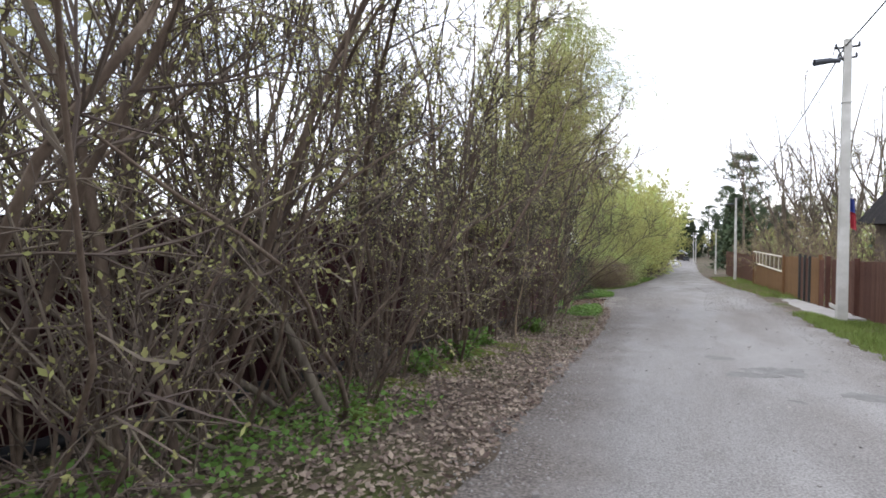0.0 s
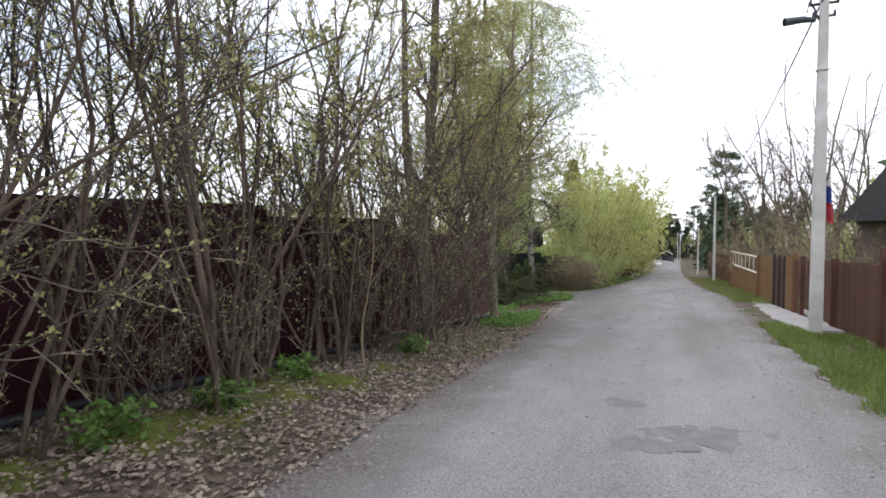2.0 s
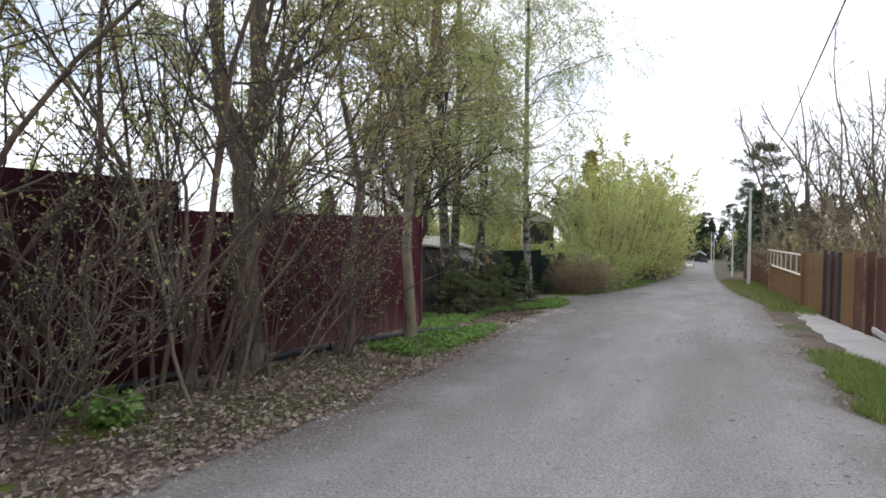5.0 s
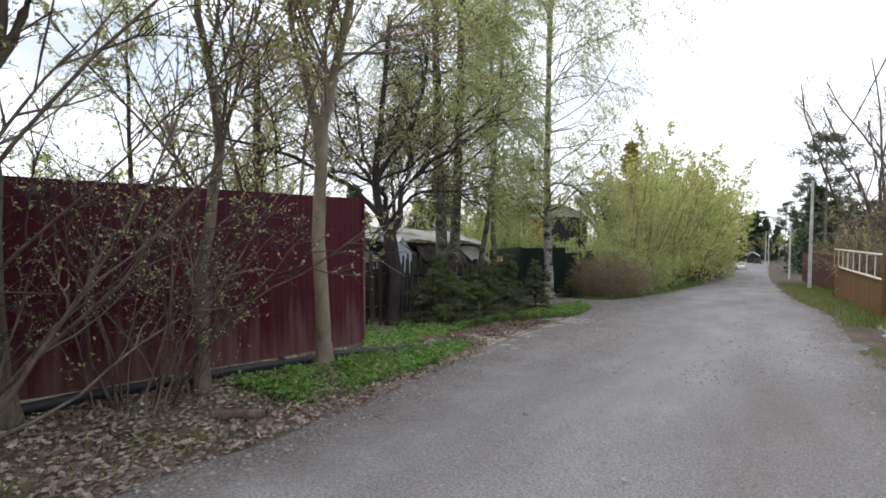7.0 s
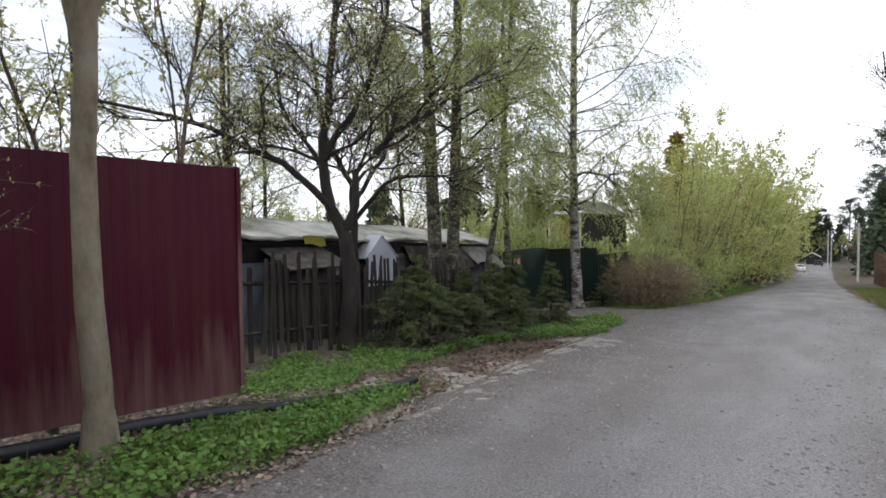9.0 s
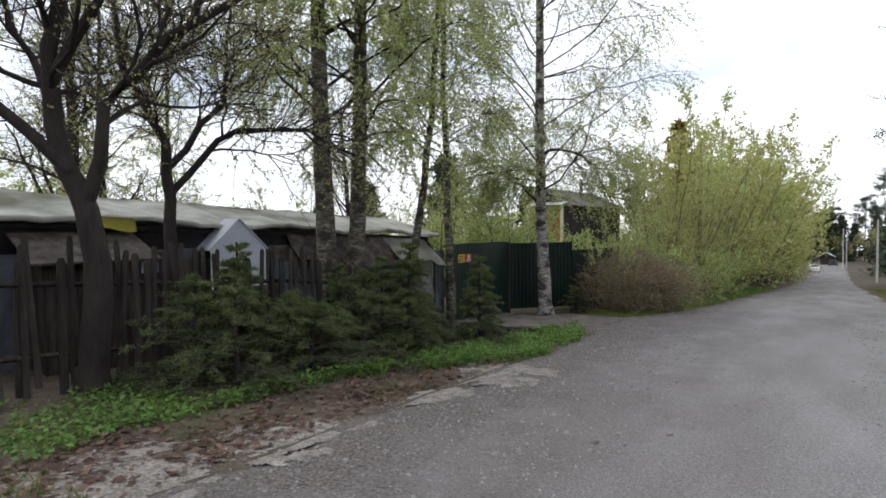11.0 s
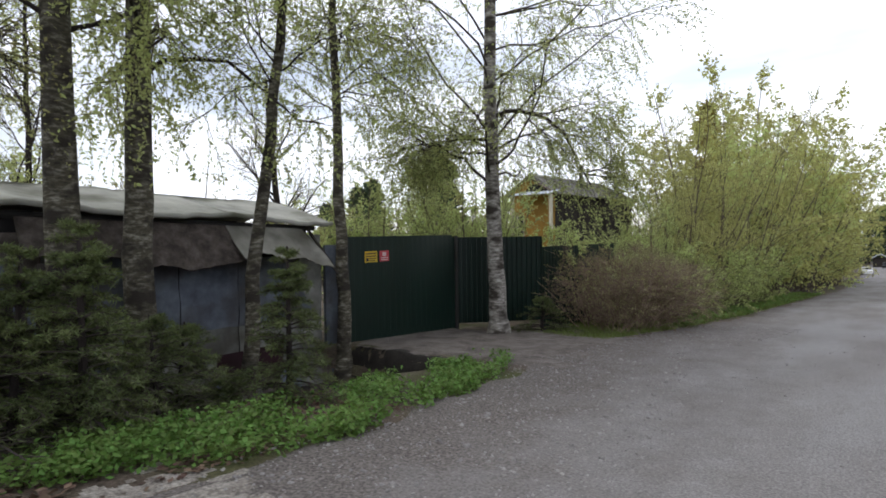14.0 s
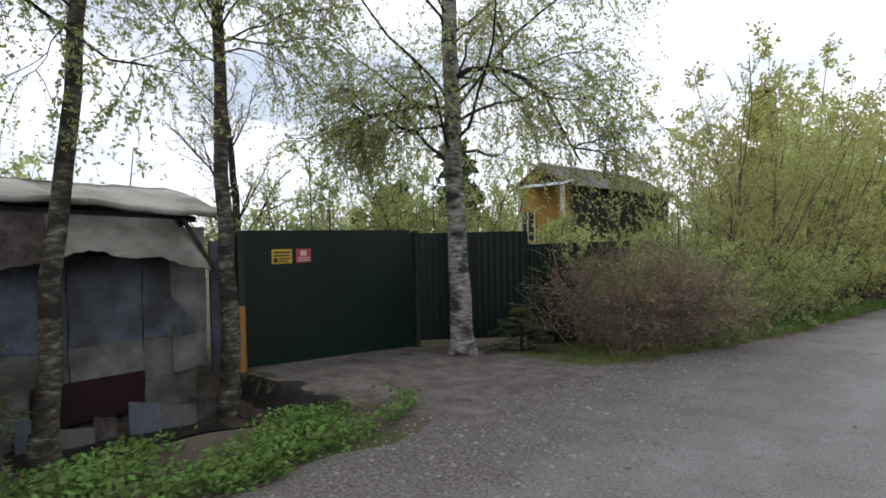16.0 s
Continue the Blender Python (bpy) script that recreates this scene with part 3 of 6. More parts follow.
# ---------------------------------------------------------------- sheet fences
def ribbed(length, height, pitch=0.115, depth=0.016, skew=0.0):
    """A corrugated sheet that stands along +x, ribs upright; skew: drop of the far end's foot."""
    xs, hs = [], []
    x = 0.0
    while x < length - 1e-6:
        for fx, fh in ((0, 0), (0.42, 0), (0.5, 1), (0.92, 1)):
            xs.append(min(length, x + fx * pitch)), hs.append(fh * depth)
        x += pitch
    xs.append(length), hs.append(0)
    xs, hs = np.array(xs), np.array(hs)
    p = np.stack([np.stack([xs, -hs, np.full_like(xs, z0)], -1) for z0 in np.linspace(0, 1, 4)])
    foot = skew * p[..., 0] / length
    p[..., 2] = foot + p[..., 2] * (height - foot)
    g = Geo()
    g.slab(p, 0.0012)
    return g


def stand(p, q):
    """A pose at p that turns +x towards q."""
    return pose(p[0], p[1], p[2], 0, 0, math.degrees(math.atan2(q[1] - p[1], q[0] - p[0])))


red_fence = thing("red_metal_fence", "dark red corrugated sheet metal fence behind the shrubs", "fence")


def red_x(y):
    return -4.42 + 0.0345 * (y - 3.0) if y < 16.7 else -3.95


RUN = 1.15
y = 16.66
k = 0
while y > -9:
    y0 = y - RUN
    top = 1.20 if y0 > 10.6 else (1.56 if y0 > 7.2 else 1.72 - 0.03 * min(0, y0))
    foot, foot0 = (0.0351 * red_x(v) - 0.07296 * v + (0.16 if y > 11 else 0.06) for v in (y, y0))
    # sheets up to y = 10 carry the thicket's shade in their colour
    s = part("sheet", ribbed(RUN + 0.02, top - foot, 0.115, 0.0035, foot0 - foot), M["red" if y0 > 10.0 else "maroon_shaded"], red_fence)
    s.matrix_local = pose(red_x(y) + 0.002 * (k % 2), y, foot, 0, 0, -90 - math.degrees(math.atan(0.0345)))
    y, k = y0, k + 1
for y in np.arange(-8.0, 16.7, 2.3):
    z = land1(red_x(y), y)
    box_part("post", M["dark_metal"], red_fence, red_x(y) - 0.09, red_x(y) - 0.03, y - 0.03, y + 0.03, z - 0.3, (1.16 if y > 10.6 else 1.5), "dark square steel post")
g = Geo()
g.box(red_x(16.6) - 0.05, red_x(16.6) + 0.022, 16.655, 16.70, -1.12, 1.215)
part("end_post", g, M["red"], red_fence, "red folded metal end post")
for y0, y1, zz in ((-8, 10.6, 1.1), (10.6, 16.6, 0.8), (-8, 10.6, -0.1), (10.6, 16.6, -0.7)):
    g = Geo()
    n = 12
    ys = np.linspace(y0, y1, n)
    g.tubes(np.stack([[red_x(v) - 0.03 for v in ys], ys, np.full(n, zz)], -1)[None], [0.018], [0.018], 4)
    part("rail", g, M["dark_metal"], red_fence)

# black pipe along the foot of the red fence
ys = np.linspace(-3, 18.6, 70)
px = np.array([red_x(v) + 0.40 for v in ys]) + 0.06 * np.sin(ys * 0.9) + 0.5 * smooth(15.5, 18.6, ys)
g = Geo()
g.tubes(np.stack([px, ys, land(px, ys) + 0.07], -1)[None], [0.06], [0.055], 10)
solid("water_pipe", g, M["pipe"], "black plastic pipe lying along the foot of the red fence", "pipe", smooth=True)

# short log on the verge
g = Geo()
lx = np.linspace(-2.5, -2.12, 6)
g.tubes(np.stack([lx, 12.85 + 0.7 * (lx + 2.5), land(lx, 12.9 + 0 * lx) + 0.045], -1)[None], [0.055], [0.047], 9)
log = thing("cut_log", "short grey brown log lying on dead leaves", "log")
part("log_body", g, M["bark_stem"], log, smooth=True)
g = Geo()
a = np.linspace(0, 2 * np.pi, 10)
c = np.array([-2.502, 12.85, land1(-2.5, 12.9) + 0.045])
dirn = np.array([0.81, 0.58, 0.0])
sidew = np.array([-0.58, 0.81, 0])
ring = c + 0.054 * (np.cos(a)[:, None] * sidew + np.sin(a)[:, None] * np.array([0, 0, 1.0]))
g.grid(np.stack([ring, np.repeat(c[None] - 0.004 * dirn, 10, 0)]))
part("cut_end", g, M["bark_pale"], log, "pale sawn end")

# ---------------------------------------------------------------- old picket fence
picket_fence = thing("picket_fence", "weathered grey picket fence with uneven boards", "fence")


def picket_geo(w, h):
    g = Geo()
    p = np.array([[(0, 0, 0), (w, 0, 0)], [(0, 0, h - 0.05), (w, 0, h - 0.05)], [(w * 0.2, 0, h), (w * 0.8, 0, h)]], float)
    g.slab(p, 0.022)
    return g


rng = np.random.default_rng(5)
picket_mesh = [picket_geo(w, h).mesh("picket", M["old_wood"]) for w, h in ((0.07, 1.62), (0.06, 1.7), (0.085, 1.55), (0.065, 1.66))]
y = 16.9
while y < 24.9:
    x = -6.2 + 0.04 * math.sin(y * 2)
    s = part("picket", picket_mesh[rng.integers(4)], None, picket_fence)
    s.matrix_local = pose(x, y, land1(x, y) + 0.04 + rng.uniform(-0.08, 0.08), rng.normal(0, 2), rng.normal(0, 2.2), 90)
    y += rng.choice([0.10, 0.115, 0.13, 0.16, 0.22], p=[0.35, 0.3, 0.2, 0.1, 0.05])
for h in (0.45, 1.25):
    g = Geo()
    ys = np.linspace(16.8, 25, 9)
    g.tubes(np.stack([np.full(9, -6.25), ys, land(-6.25 + 0 * ys, ys) + h], -1)[None], [0.035], [0.03], 4)
    part("rail", g, M["old_wood"], picket_fence)
for y in (17.0, 19.6, 22.2, 24.8):
    z = land1(-6.3, y)
    g = Geo()
    g.tubes(np.array([[(-6.33, y, z - 0.3), (-6.33, y, z + 0.7), (-6.34, y + 0.02, z + 1.5)]]), [0.06], [0.05], 7)
    part("post", g, M["old_wood"], picket_fence)

# ---------------------------------------------------------------- long low shed
shed = thing("shed", "long low patched shed with a grey felt roof", "shed")
SX0, SY0, SY1 = -8.35, 17.5, 29.5
rng = np.random.default_rng(8)


def eave_z(y):
    return 0.52 - 0.040 * (y - 18.0)


# roof: sagging felt sheets, front slope and back slope
ny, nx = 30, 7
for a, b in zip(np.linspace(SY0 - 0.3, SY1 + 0.25, 7)[:-1], np.linspace(SY0 - 0.3, SY1 + 0.25, 7)[1:]):
    yv = np.linspace(a, b + 0.02, 9)[:, None] * np.ones((1, nx))
    sv = np.linspace(0, 1, nx)[None] * np.ones((9, 1))
    xv = SX0 + 0.12 - 1.9 * sv
    zv = eave_z(yv) + 0.46 * sv + 0.04 * np.sin(2.1 * yv + 3 * sv) * (1 - 0.3 * sv) + 0.02 * np.sin(9 * yv)
    g = Geo()
    g.slab(np.stack([xv, yv, zv], -1), 0.03)
    part("roof_sheet", g, M["felt"], shed, "grey weathered roofing felt", True)
yv = np.linspace(SY0 - 0.3, SY1 + 0.2, 20)[:, None] * np.ones((1, 5))
sv = np.linspace(0, 1, 5)[None] * np.ones((20, 1))
g = Geo()
g.slab(np.stack([SX0 - 1.78 - 2.0 * sv, yv, eave_z(yv) + 0.46 - 0.5 * sv], -1), 0.03)
part("roof_back", g, M["felt"], shed, smooth=True)
# eave roll, hanging felt edge
ys = np.linspace(SY0 - 0.3, SY1 + 0.25, 60)
g = Geo()
g.tubes(np.stack([SX0 + 0.14 + 0.02 * np.sin(ys * 5), ys, eave_z(ys) - 0.02 + 0.04 * np.sin(2.1 * ys) + 0.015 * np.sin(11 * ys)], -1)[None], [0.05], [0.045], 7)
part("eave_roll", g, M["felt"], shed, "rolled pale edge of the roofing felt", True)
g = Geo()
g.tubes(np.array([[(SX0 - 0.02, v, eave_z(v) - 0.14) for v in np.linspace(SY0, SY1 - 0.1, 6)]]), [0.05], [0.05], 4)
part("eave_beam", g, M["dark_metal"], shed)
# walls
WX = SX0
g = Geo()
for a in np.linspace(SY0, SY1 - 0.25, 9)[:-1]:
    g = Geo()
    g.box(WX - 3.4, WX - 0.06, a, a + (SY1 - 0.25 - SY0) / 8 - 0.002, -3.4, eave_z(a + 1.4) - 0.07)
    part("wall_bay", g, M["dark_roof"], shed, "dark wall core behind the wall sheets")


def wall_sheet(y0, y1, z0, z1, mat, out=0.0, label=""):
    g = Geo()
    n = 6
    yv = np.linspace(y0, y1, n)[None] * np.ones((n, 1))
    zv = np.linspace(z0, z1, n)[:, None] * np.ones((1, n))
    warp = 0.012 * np.sin(5 * yv + zv * 3 + y0 * 7) + rng.uniform(-0.01, 0.01)
    jag = np.zeros((n, n))
    jag[0] = rng.uniform(-0.03, 0.03, n)
    g.slab(np.stack([WX + 0.0 + out + warp, yv + 0.01 * np.sin(zv * 9 + y0), zv + jag], -1)[:, ::-1], 0.008)
    part("wall_sheet", g, M[mat], shed, label)


y = 24.2
while y < 29.2:
    w = min(rng.uniform(0.7, 1.05), 29.35 - y)
    if w < 0.2:
        break
    zt = eave_z(y) - 0.75
    wall_sheet(y, y + w - 0.012, zt - 1.2 + rng.uniform(-0.04, 0.04), zt + 0.02, "sheet_blue", 0.035)
    wall_sheet(y, y + w - 0.01, zt - 1.72, zt - 1.16, "sheet_grey" if y > 25.4 else "sheet_blue", 0.02)
    if not 27.0 < y < 28.4:
        wall_sheet(y, y + w - 0.01, zt - 2.2, zt - 1.69, "sheet_grey", 0.01)
    wall_sheet(y, y + w - 0.03, zt - 2.6, zt - 2.17, "rust_cloth", 0.0)
    y += w
wall_sheet(27.3, 28.6, -2.84, -2.26, "maroon", 0.06, "dark maroon board")
wall_sheet(29.0, 29.5, -2.35, -0.2, "sheet_grey", 0.05)
y = 17.6
while y < 24.2:
    w = rng.uniform(0.6, 1.0)
    wall_sheet(y, y + w, -1.9, -0.12, "sheet_blue" if rng.random() < 0.6 else "rust_cloth", 0.03)
    y += w
# canvas awning
for y0, y1, o0, mat, lab in ((24.6, 27.55, 0.55, "rust_cloth", "brown rotten canvas hanging from the eave"), (27.5, 29.05, 0.8, "tarp", "grey canvas awning hanging from the eave")):
    n = 40
    yv = np.linspace(y0, y1, n)[None] * np.ones((9, 1))
    sv = np.linspace(0, 1, 9)[:, None] * np.ones((1, n))
    fold = 0.05 * np.sin(yv * 6.5) * sv + 0.03 * np.sin(yv * 17 + sv * 5) * sv
    zt = eave_z(yv) - 0.16
    rag = sv ** 4 * (0.04 * np.sin(5.3 * yv + 2 * np.sin(2.9 * yv)) + 0.012 * np.sin(31 * yv + 3 * np.sin(7 * yv)))
    g = Geo()
    g.slab(np.stack([WX + 0.06 + (o0 * 0.75) * sv + fold, yv + 0.3 * sv * (yv - y0) / (y1 - y0), zt - 0.62 * sv - 0.10 * sv * sv * np.sin(yv * 2.2) + rag], -1), 0.012)
    part("awning", g, M[mat], shed, lab, True)
g = Geo()
g.tubes(np.array([[(WX + 0.05, 29.2, -0.08), (WX + 0.3, 29.35, -0.5), (WX + 0.62, 29.5, -0.98)]]), [0.035], [0.03], 5)
part("awning_pole", g, M["old_wood"], shed)
# end wall by the gate: pale plate and rag
g = Geo()
g.box(WX - 1.0, WX - 0.02, 29.3, 29.34, -2.4, -0.35)
part("end_plate", g, M["sheet_grey"], shed, "pale grey end plate")
g = Geo()
g.box(WX + 0.06, WX + 0.14, 29.55, 29.95, -2.45, -0.42)
part("end_board", g, M["sheet_blue"], shed, "tall zinc sheet beside the gate")
# junk at the foot of the shed
for k in range(9):
    y = 26.3 + 0.4 * k
    g = Geo()
    w, h = rng.uniform(0.25, 0.5), rng.uniform(0.25, 0.5)
    p = np.array([[(0, 0, 0), (0, w, 0.03)], [(0.02, 0.02, h), (0.03, w, h * 0.8)]])
    g.slab(p[:, ::-1], 0.012)
    x = WX + 0.25 + rng.uniform(0, 0.25)
    s = solid("scrap_plate", g, M[["sheet_grey", "rust_cloth", "sheet_blue"][k % 3]], "scrap plate leaning on the foot of the shed", "scrap", group="scrap along the shed")
    s.matrix_world = pose(x, y, land1(x, y) - 0.04, 0, -rng.uniform(10, 28), rng.uniform(-15, 15))

# small white gable behind the pickets
gable = thing("small_gable", "pale zinc gable of a small lean-to behind the pickets", "lean-to")
g = Geo()
gz0 = 0.36
yb, yt = 22.55, 23.30
g.slab(np.array([[(-7.9, 22.72, -0.85), (-7.9, 23.82, -0.85)], [(-7.9, 22.72, -0.16), (-7.9, 23.82, -0.16)], [(-7.9, 23.22, gz0), (-7.9, 23.32, gz0)]])[:, ::-1], 0.02)
part("gable_sheet", g, M["white_sheet"], gable)
for s in (-1, 1):
    c = 23.27
    g = Geo()
    g.slab(np.array([[(-7.87, c, gz0 + 0.03), (-7.87, c + s * 0.58, -0.17)], [(-8.35, c, gz0 + 0.03), (-8.35, c + s * 0.58, -0.17)]]), 0.02 * s)
    part("gable_roof", g, M["white_sheet"], gable)
box_part("gable_wall", M["old_wood"], gable, -8.3, -7.93, 22.75, 23.8, -2.1, -0.3)
# board with a window further along, yellow plastic over the eave
hut = thing("small_hut", "small grey board hut with a slatted window", "hut")
box_part("hut_wall", M["old_wood"], hut, -8.3, -7.6, 20.2, 21.9, -1.9, -0.15)
g = Geo()
g.slab(np.array([[(-7.3, 20.0, -0.25), (-7.3, 21.6, -0.25)], [(-8.3, 20.0, 0.15), (-8.3, 21.6, 0.15)]]), 0.03)
part("hut_roof", g, M["rust_cloth"], hut)
box_part("window", M["white_sheet"], hut, -7.6, -7.58, 21.3, 21.8, -0.45, -0.2, "pale window")
for k in range(3):
    box_part("bar", M["dark_metal"], hut, -7.58, -7.565, 21.36 + 0.16 * k, 21.42 + 0.16 * k, -0.45, -0.2)
g = Geo()
yv = np.linspace(21.0, 21.6, 10)[None] * np.ones((4, 1))
sv = np.linspace(0, 1, 4)[:, None] * np.ones((1, 10))
g.slab(np.stack([SX0 + 0.20 + 0.08 * sv, yv, eave_z(yv) + 0.02 - 0.20 * sv + 0.03 * np.sin(yv * 9) * sv], -1), 0.01)
solid("plastic_sheet", g, M["yellow_tarp"], "yellow plastic sheet hanging over the shed eave", "plastic sheet", smooth=True)

# ---------------------------------------------------------------- green gate and fence
gate = thing("green_gate", "dark green corrugated metal gate, closed", "gate")
GA, GB = np.array([-8.07, 30.0]), np.array([-8.32, 33.85])
GL = float(np.linalg.norm(GB - GA))
gdir = (GB - GA) / GL
gturn = math.degrees(math.atan2(gdir[1], gdir[0]))
top = -0.26
half = GL / 2
for k in range(2):
    p = GA + gdir * half * k
    q = p + gdir * half
    leaf = part("gate_leaf", ribbed(half - 0.005, 2.20 + 0.14 * k, 0.2, 0.0035, -0.14), M["green"], gate)
    leaf.matrix_local = pose(p[0], p[1], top - 2.20 - 0.14 * k, 0, 0, gturn)
    fr = Geo()
    for z in (0.04, 2.18 + 0.14 * k):
        fr.box(0, half - 0.03, 0.012, 0.04, z - 0.02, z + 0.02)
    for x in (0.02, half - 0.05):
        fr.box(x - 0.02, x + 0.02, 0.012, 0.04, 0.04, 2.1)
    f = part("leaf_frame", fr, M["dark_metal"], leaf)
for p, m, lab in ((GA - gdir * 0.05, "dark_metal", "dark steel gate post"), (GB + gdir * 0.04, "dark_metal", "dark steel gate post")):
    z = land1(p[0], p[1])
    box_part("gate_post", M[m], gate, p[0] - 0.05, p[0] + 0.05, p[1] - 0.05, p[1] + 0.05, z - 0.3, top - 0.02, lab)

box_part("stop_board", M["orange_wood"], gate, GA[0] + 0.06, GA[0] + 0.09, GA[1] - 0.14, GA[1] - 0.02, -2.5, -1.45, "fresh orange timber board")


def notice(mat, y0, y1, z0, z1, label, marks):
    """A flat sign fixed to the gate."""
    s = tagged(new("sign_plate"), label, "sign", "signs on the gate")
    a = GA + gdir * y0
    s.matrix_world = pose(a[0], a[1], z0, 0, 0, gturn)
    w, h = y1 - y0, z1 - z0
    box_part("plate", M[mat], s, 0, w, -0.018, -0.012, 0, h)
    for x0, x1, b0, b1, mm in marks:
        box_part("mark", M[mm], s, x0 * w, x1 * w, -0.0205, -0.019, b0 * h, b1 * h)


notice("yellow_sign", 0.50, 0.88, -0.82, -0.58, "yellow warning sign with dark lines on the gate", [(0.08, 0.92, 0.72, 0.84, "ink"), (0.08, 0.92, 0.5, 0.6, "ink"), (0.35, 0.92, 0.28, 0.38, "ink"), (0.08, 0.28, 0.1, 0.4, "ink"), (0.35, 0.8, 0.1, 0.18, "ink")])
notice("red_sign", 0.96, 1.26, -0.82, -0.58, "red notice with pale lines on the gate", [(0.3, 0.7, 0.5, 0.85, "pale_ink"), (0.1, 0.9, 0.3, 0.38, "pale_ink"), (0.1, 0.9, 0.12, 0.2, "pale_ink")])

green_fence = thing("green_metal_fence", "dark green corrugated sheet metal fence", "fence")
pts = [(-8.32, 33.93), (-7.55, 34.85), (-6.80, 35.80), (-6.55, 37.6), (-6.5, 40.0)]
for k, (p, q) in enumerate(zip(pts[:-1], pts[1:])):
    L = math.dist(p, q)
    t = -0.33 if k < 2 else -0.62
    h = 2.30 if k < 2 else 2.5
    s = part("sheet", ribbed(L, h, 0.14, 0.03), M["green"], green_fence)
    s.matrix_local = pose(p[0], p[1], t - h, 0, 0, math.degrees(math.atan2(q[1] - p[1], q[0] - p[0])))
    z = land1(q[0], q[1])
    box_part("post", M["dark_metal"], green_fence, q[0] - 0.08, q[0] - 0.03, q[1] + 0.03, q[1] + 0.08, z - 0.3, t - 0.05)

# ---------------------------------------------------------------- ochre house behind the gate
house = thing("ochre_house", "ochre board house with a grey corrugated roof", "house")
HX0, HXR, HX1, HY0, HY1, HB, HE, HR = -12.9, -11.5, -10.1, 43.0, 52.4, -4.2, 1.42, 2.32
w = box_part("wall", M["yellow_wall"], house, HX0 + 0.25, HX1 - 0.3, HY0 + 0.3, HY1 - 0.3, HB, HE)
for k in range(16):
    z = -1.2 + k * 0.16
    box_part("board", M["yellow_wall"], w, HX0 + 0.27, HX1 - 0.32, HY0 + 0.27, HY0 + 0.297, z, z + 0.148)
# dark sheet over the ochre side paints in the shade below the eave
side = box_part("side_wall", M["old_wood"], house, HX1 - 0.298, HX1 - 0.27, HY0 + 0.32, HY1 - 0.32, HB, HE - 0.02, "side wall made dark for the shade under the eave")
g = Geo()
g.slab(np.array([[(HX0 + 0.3, HY0 + 0.2, HE), (HX1 - 0.3, HY0 + 0.2, HE)], [(HXR - 0.05, HY0 + 0.2, HR - 0.12), (HXR + 0.05, HY0 + 0.2, HR - 0.12)]]), 0.03)
part("gable", g, M["yellow_wall"], house, "ochre board gable")
g = Geo()
g.slab(np.array([[(HXR - 0.35, HY0 + 0.1, HE + 0.02), (HX1 - 0.35, HY0 + 0.1, HE + 0.02)], [(HXR + 0.1, HY0 + 0.1, HE + 0.42), (HXR + 0.4, HY0 + 0.1, HE + 0.42)]]), 0.03)
part("gable_panel", g, M["dark_roof"], house, "dark boarded panel in the gable")
for s, xe in ((1, HX1), (-1, HX0)):
    n = 110
    sv = np.linspace(0, 1, n)
    rows = []
    for q in (0.0, 0.33, 0.66, 1.0):
        yv = HY0 + sv * ((HY1 - HY0) * (1 - q) + (HY1 - 1.7 - HY0) * q)
        rows.append(np.stack([np.full(n, xe + (HXR - xe) * q), yv, HE - 0.06 + (HR - HE) * q + 0.025 * np.sin((HY0 + sv * (HY1 - HY0)) * 2 * np.pi / 0.16)], -1))
    g = Geo()
    g.slab(np.stack(rows)[:, ::s], 0.02)
    part("roof", g, M["slate"], house, "grey mossy corrugated roof slope")
g = Geo()
g.slab(np.array([[(HX1, HY1, HE - 0.06), (HX0, HY1, HE - 0.06)], [(HXR + 0.05, HY1 - 1.7, HR - 0.04), (HXR - 0.05, HY1 - 1.7, HR - 0.04)]]), 0.02)
part("hip", g, M["slate"], house)
g = Geo()
g.tubes(np.array([[(HXR, HY0 - 0.02, HR - 0.02), (HXR, HY1 - 1.7, HR - 0.02)]]), [0.06], [0.06], 6)
part("ridge_cap", g, M["felt"], house, "pale ridge capping")
for s, xe in ((1, HX1), (-1, HX0)):
    g = Geo()
    g.tubes(np.array([[(xe, HY0 - 0.02, HE - 0.12), (HXR, HY0 - 0.02, HR - 0.10)]]), [0.05], [0.05], 4)
    part("barge_board", g, M["grey_board"], house)
g = Geo()
g.slab(np.array([[(HXR - 0.5, HY0 - 0.75, HE - 0.08), (HX1 + 0.05, HY0 - 0.75, HE - 0.08)], [(HXR - 0.5, HY0 + 0.15, HE + 0.12), (HX1 + 0.05, HY0 + 0.15, HE + 0.12)]]), 0.02)
part("porch_roof", g, M["white_sheet"], house, "pale sheet metal porch roof")
for x in (HXR - 0.45, HX1):
    box_part("porch_post", M["cream"], house, x - 0.06, x + 0.06, HY0 - 0.65, HY0 - 0.53, HB, HE - 0.08, "cream painted post")
win = box_part("window", M["glass"], house, HX0 + 0.35, HX0 + 1.0, HY0 + 0.24, HY0 + 0.262, -0.6, 0.5, "dull glass window")
for x in (HX0 + 0.32, HX0 + 0.66, HX0 + 0.98):
    box_part("window_bar", M["cream"], win, x, x + 0.05, HY0 + 0.21, HY0 + 0.238, -0.65, 0.55)
g = Geo()
g.tubes(np.array([[(-10.9, 46.9, 1.7), (-10.9, 46.9, 2.85)]]), [0.085], [0.085], 10)
ch = part("chimney", g, M["dark_metal"], house, "dark stove pipe")
g = Geo()
g.tubes(np.array([[(-10.9, 46.9, 2.9), (-10.9, 46.9, 3.0)]]), [0.18], [0.02], 10)
part("cowl", g, M["dark_metal"], ch)

